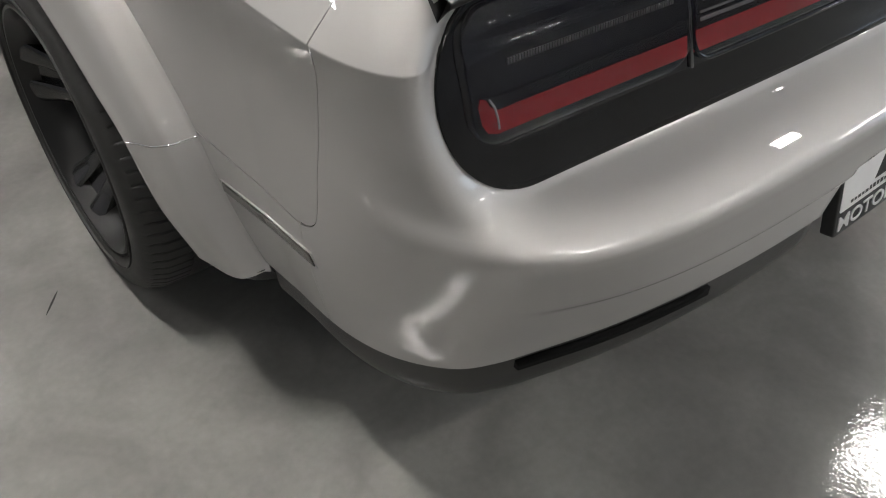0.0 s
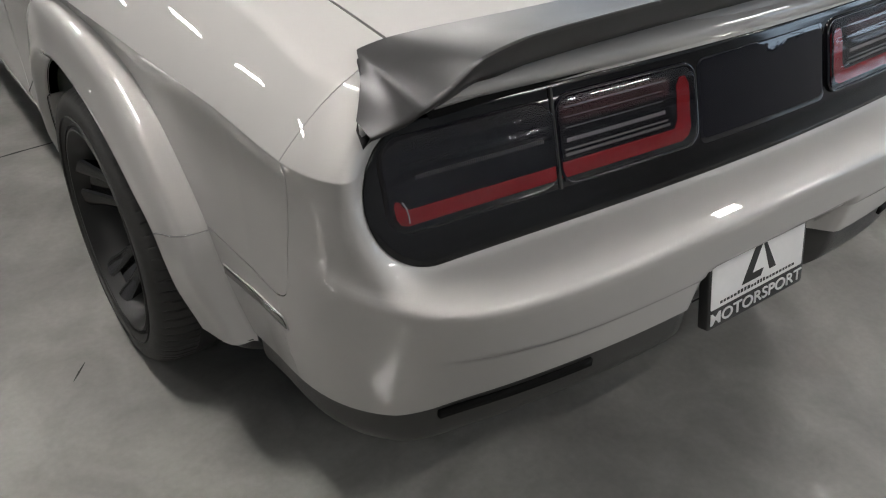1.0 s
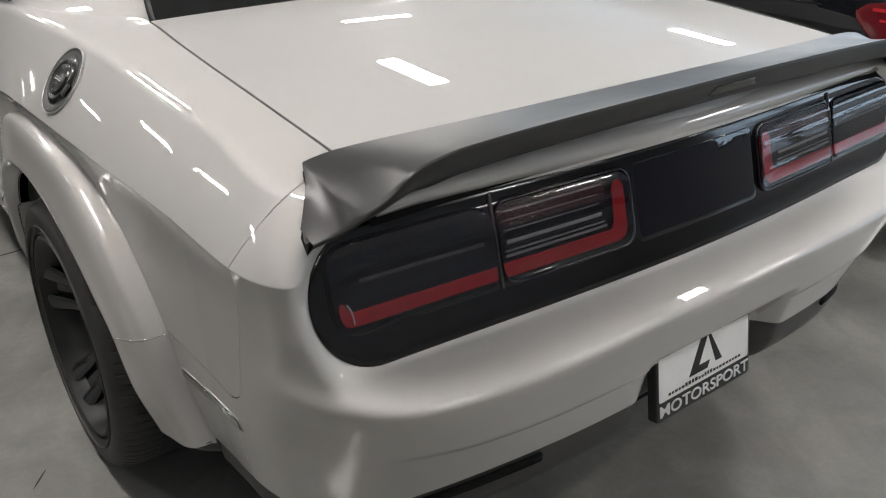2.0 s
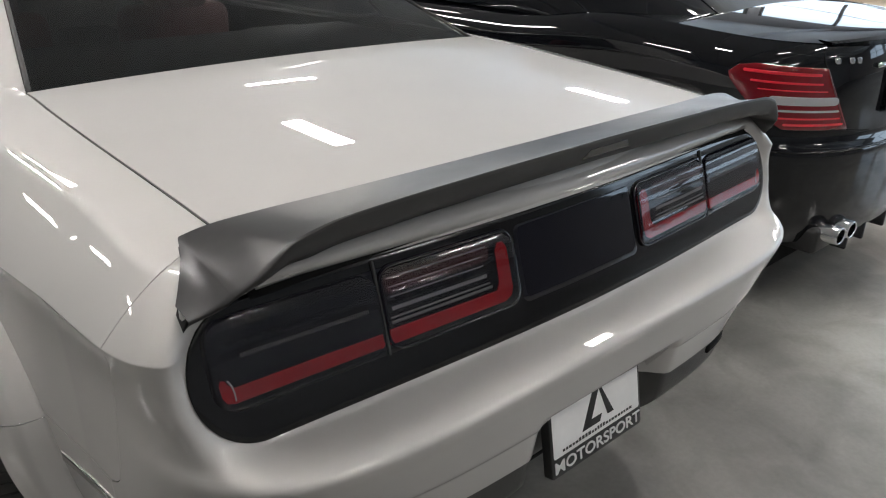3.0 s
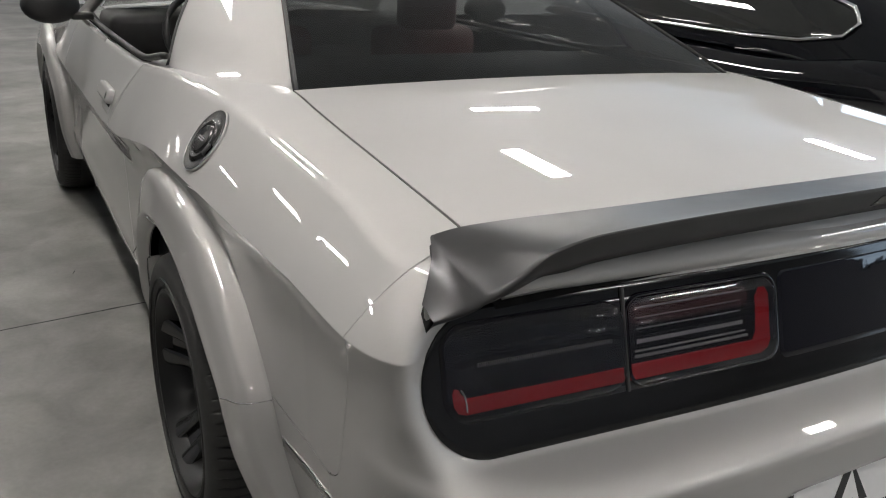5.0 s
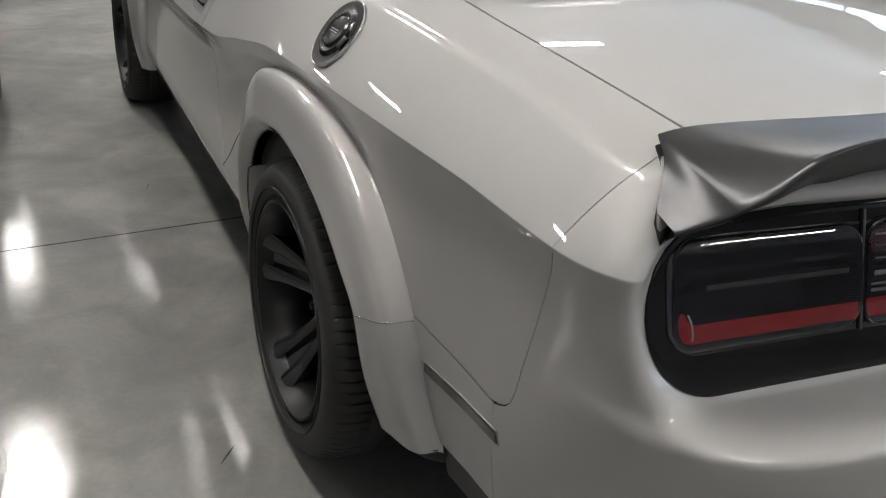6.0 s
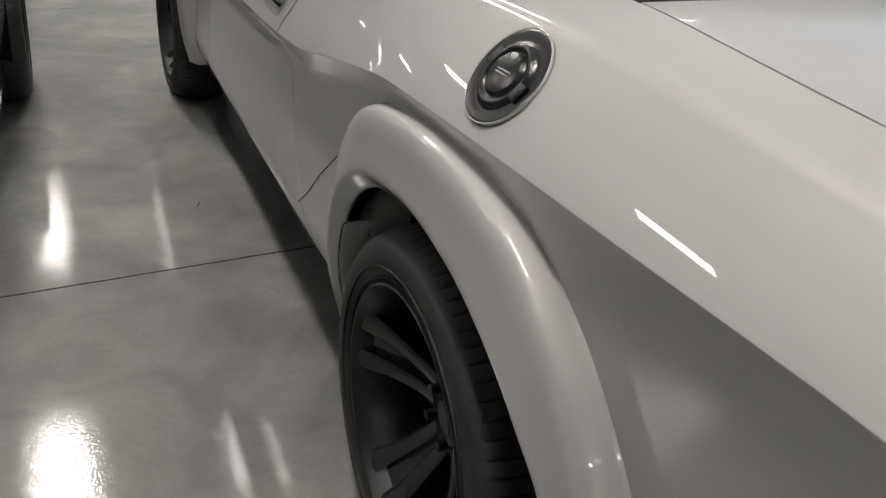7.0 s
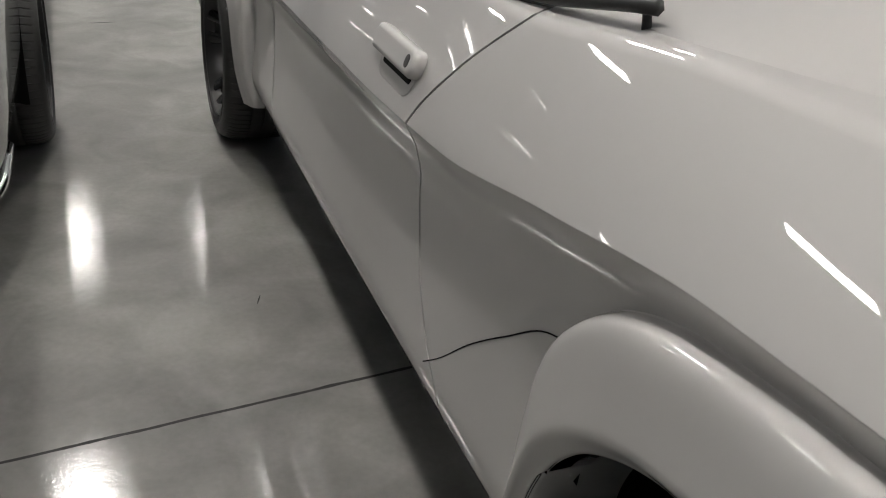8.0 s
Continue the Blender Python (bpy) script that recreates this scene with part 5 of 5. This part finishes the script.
def black_saloon():
    ox, oy = 2.50, 0.28
    half, tall = 0.885, 1.075
    car, body, out = saloon("saloon_car", "", (ox, oy, 0), False, BLACK_PAINT, (4.7, half), (0.98, 3.75), roof=1.37, tall=tall, back=0.52)
    for y in (0.98, 3.75):
        for side in (-1, 1):
            place_wheel(WHEEL, car, ox + side * (half - 0.02), oy + y, 0.33, side, 7, scale=0.914)

    def on(s, v, off, side=-1):
        p = body(s, v)
        n = (body(s + 0.01, v) - p).cross(body(s, v + 0.01) - p).normalized()
        if n.dot(p - Vector((0, 2.3, 0.6))) < 0:
            n = -n
        p = p + n * off
        return out(Vector((p.x * -side, p.y, p.z)))

    def rear(x, z, off):
        """A place on the rear, x metres from the middle and z high."""
        v = (z / tall - 0.27) / (1.0 - 0.282)
        lo, hi = 0.0, 1.0
        for _ in range(24):
            m = (lo + hi) / 2
            lo, hi = (m, hi) if -body(m, v).x < abs(x) else (lo, m)
        p = body(lo, v)
        return out(Vector((x, p.y - off, p.z)))

    for side in (-1, 1):
        place = lambda s, v, off: on(s, v, off, side)
        # lamp: wraps round the corner, pointed at its front end, slanted at the lid
        bm = bmesh.new()
        plaque(bm, [(0.328, 0.600), (0.56, 0.605), (0.66, 0.69), (0.765, 0.82), (0.772, 0.85), (0.74, 0.885), (0.68, 0.900), (0.441, 0.898)], place, 0.012, 0.004, 8, gap=0.02)
        lamp_ = part("tail_lamp", bm, LAMP_RED, car, "bright red and clear tail lamp")
        for (s0, s1, v0, v1, m) in ((0.385, 0.62, 0.722, 0.762, LED_CLEAR), (0.378, 0.61, 0.690, 0.700, LED_CLEAR), (0.46, 0.72, 0.858, 0.872, LED_RED), (0.45, 0.69, 0.818, 0.828, LED_RED), (0.43, 0.66, 0.786, 0.792, LED_RED),
                                    (0.37, 0.58, 0.655, 0.664, LED_RED), (0.355, 0.56, 0.624, 0.636, LED_RED)):
            bm = bmesh.new()
            plaque(bm, rounded(s0, s1, v0, v1, (v1 - v0) * 0.4, 4), place, 0.0145, 0.001, 3, gap=0.02, back=0.005)
            part("lens_band", bm, m, lamp_, "clear band" if m is LED_CLEAR else "")
        # seam of the boot lid beside the lamp, then down to the bumper
        bm = bmesh.new()
        tube(bm, [place(s, v, 0.0005) for s, v in ((0.47, 0.985), (0.455, 0.93), (0.425, 0.86), (0.32, 0.595), (0.24, 0.575), (0.0, 0.572))], 0.0028)
        part("lid_seam", bm, VOID, car)
        # two oval tail pipes
        for dx in (0.37, 0.48):
            bm = bmesh.new()
            lathe(bm, ((0.0, 0.034), (-0.004, 0.039), (0.0, 0.042), (0.16, 0.042)), 28)
            bm.transform(Matrix.Translation((ox + side * dx, oy + 0.0, 0.335)) @ Matrix.Diagonal((1.15, 1, 0.85, 1)) @ pose(0, 0, 0, 0, 0, 90))
            bmesh.ops.recalc_face_normals(bm, faces=bm.faces)
            part("tail_pipe", bm, CHROME, car, "chrome tail pipe")
        # diffuser fins
        for dx in (0.12, 0.30):
            bm = bmesh.new()
            boxy(bm, ox + side * dx - 0.012, ox + side * dx + 0.012, oy + 0.03, oy + 0.30, 0.22, 0.36, 0.006)
            part("diffuser_fin", bm, BLACK_GLOSS, car)
        # crease along the flank
        bm = bmesh.new()
        tube(bm, [on(s, 0.84 - 0.06 * (s - 1), 0.0, side) for s in spans(0.9, 1.85, 40)], 0.004)
        part("flank_line", bm, BLACK_PAINT, car)
    # ridge across the bumper
    bm = bmesh.new()
    tube(bm, [on(abs(s), 0.50, 0.001, 1 if s > 0 else -1) for s in spans(-0.85, 0.85, 60)], 0.006)
    part("bumper_ridge", bm, BLACK_PAINT, car)
    bm = bmesh.new()
    boxy(bm, ox - 0.56, ox + 0.56, oy + 0.06, oy + 0.30, 0.25, 0.36, 0.02)
    part("diffuser", bm, TRIM, car, "black diffuser")

    # lip spoiler along the boot's edge
    def lip(u, k):
        p = body(abs(u) * 0.46, 1)
        x = p.x if u < 0 else -p.x
        rise = 0.024 * (1 - abs(u) ** 4)
        y, z = ((0.075, 0.008), (0.03, 0.014), (-0.012, 0.010 + rise), (-0.014, 0.004 + rise * 0.7), (0.004, -0.012))[k]
        return out(Vector((x, p.y + y, p.z + z)))

    bm = bmesh.new()
    sheet(bm, lip, spans(-1, 1, 50), range(5))
    face_out(bm, lambda c: Vector((0, -0.5, 1)))
    part("lip_spoiler", bm, BLACK_PAINT, car, "thin lip spoiler")
    bm = bmesh.new()
    tube(bm, [rear(0.31 * u, 0.985, 0.006) for u in spans(-1, 1, 20)], 0.011, 8)
    part("chrome_strip", bm, CHROME, car, "chrome strip over the plate")
    for x in (-0.545, -0.475, -0.435):
        bm = bmesh.new()
        plaque(bm, rounded(x, x + 0.022, 0.998, 1.022, 0.006, 3), rear, 0.005, 0.001, 2)
        part("badge_bar", bm, CHROME, car, "small bright badge bar")
    mid = rear(-0.045, 0.885, 0.012)
    show_plate(car, Matrix.Translation(mid) @ pose(0, 0, 0, -8, 0, 0))
    return tagged(car, "glossy black saloon with red tail lamps, parked alongside", "car", "parked cars")


def dark_car():
    ox, oy, half = -2.53, 2.72, 0.90
    car, body, out = saloon("saloon_car", "", (ox, oy, 0), False, GREEN_PAINT, (4.8, half), (1.58, 4.38))
    for y in (1.58, 4.38):
        for side in (-1, 1):
            place_wheel(WHEEL, car, ox + side * (half + 0.05), oy + y, TYRE_R, side, 40)
    bm = bmesh.new()
    tube(bm, [out(Vector((-body(s, 0.05).x + 0.01, body(s, 0.05).y - 0.01, 0.285))) for s in spans(0.1, 1.05, 30)], 0.016, 8)
    part("bumper_trim", bm, CHROME, car, "bright strip along the bumper's foot")
    return tagged(car, "dark grey saloon parked across the aisle", "car", "parked cars")


def cream_car():
    ox, oy, half = 5.95, 0.75, 0.93
    car, body, out = saloon("saloon_car", "", (ox, oy, 0), False, CREAM_PAINT, (4.8, half), (1.1, 3.95), roof=1.40, cabin=CABIN)
    for y in (1.1, 3.95):
        for side in (-1, 1):
            place_wheel(WHEEL, car, ox + side * (half - 0.02), oy + y, TYRE_R, side, 25)
    for side in (-1, 1):
        bm = bmesh.new()
        place = lambda s, v, off: out(Vector((-side * body(s, v).x, body(s, v).y - off, body(s, v).z)))
        plaque(bm, rounded(0.30, 0.86, 0.70, 0.80, 0.03), place, 0.012, 0.003, 6)
        part("tail_lamp", bm, LAMP_RED, car, "long red tail lamp")
    return tagged(car, "cream coupe with long red tail lamps, parked beyond", "car", "parked cars")


black_saloon()
dark_car()
cream_car()
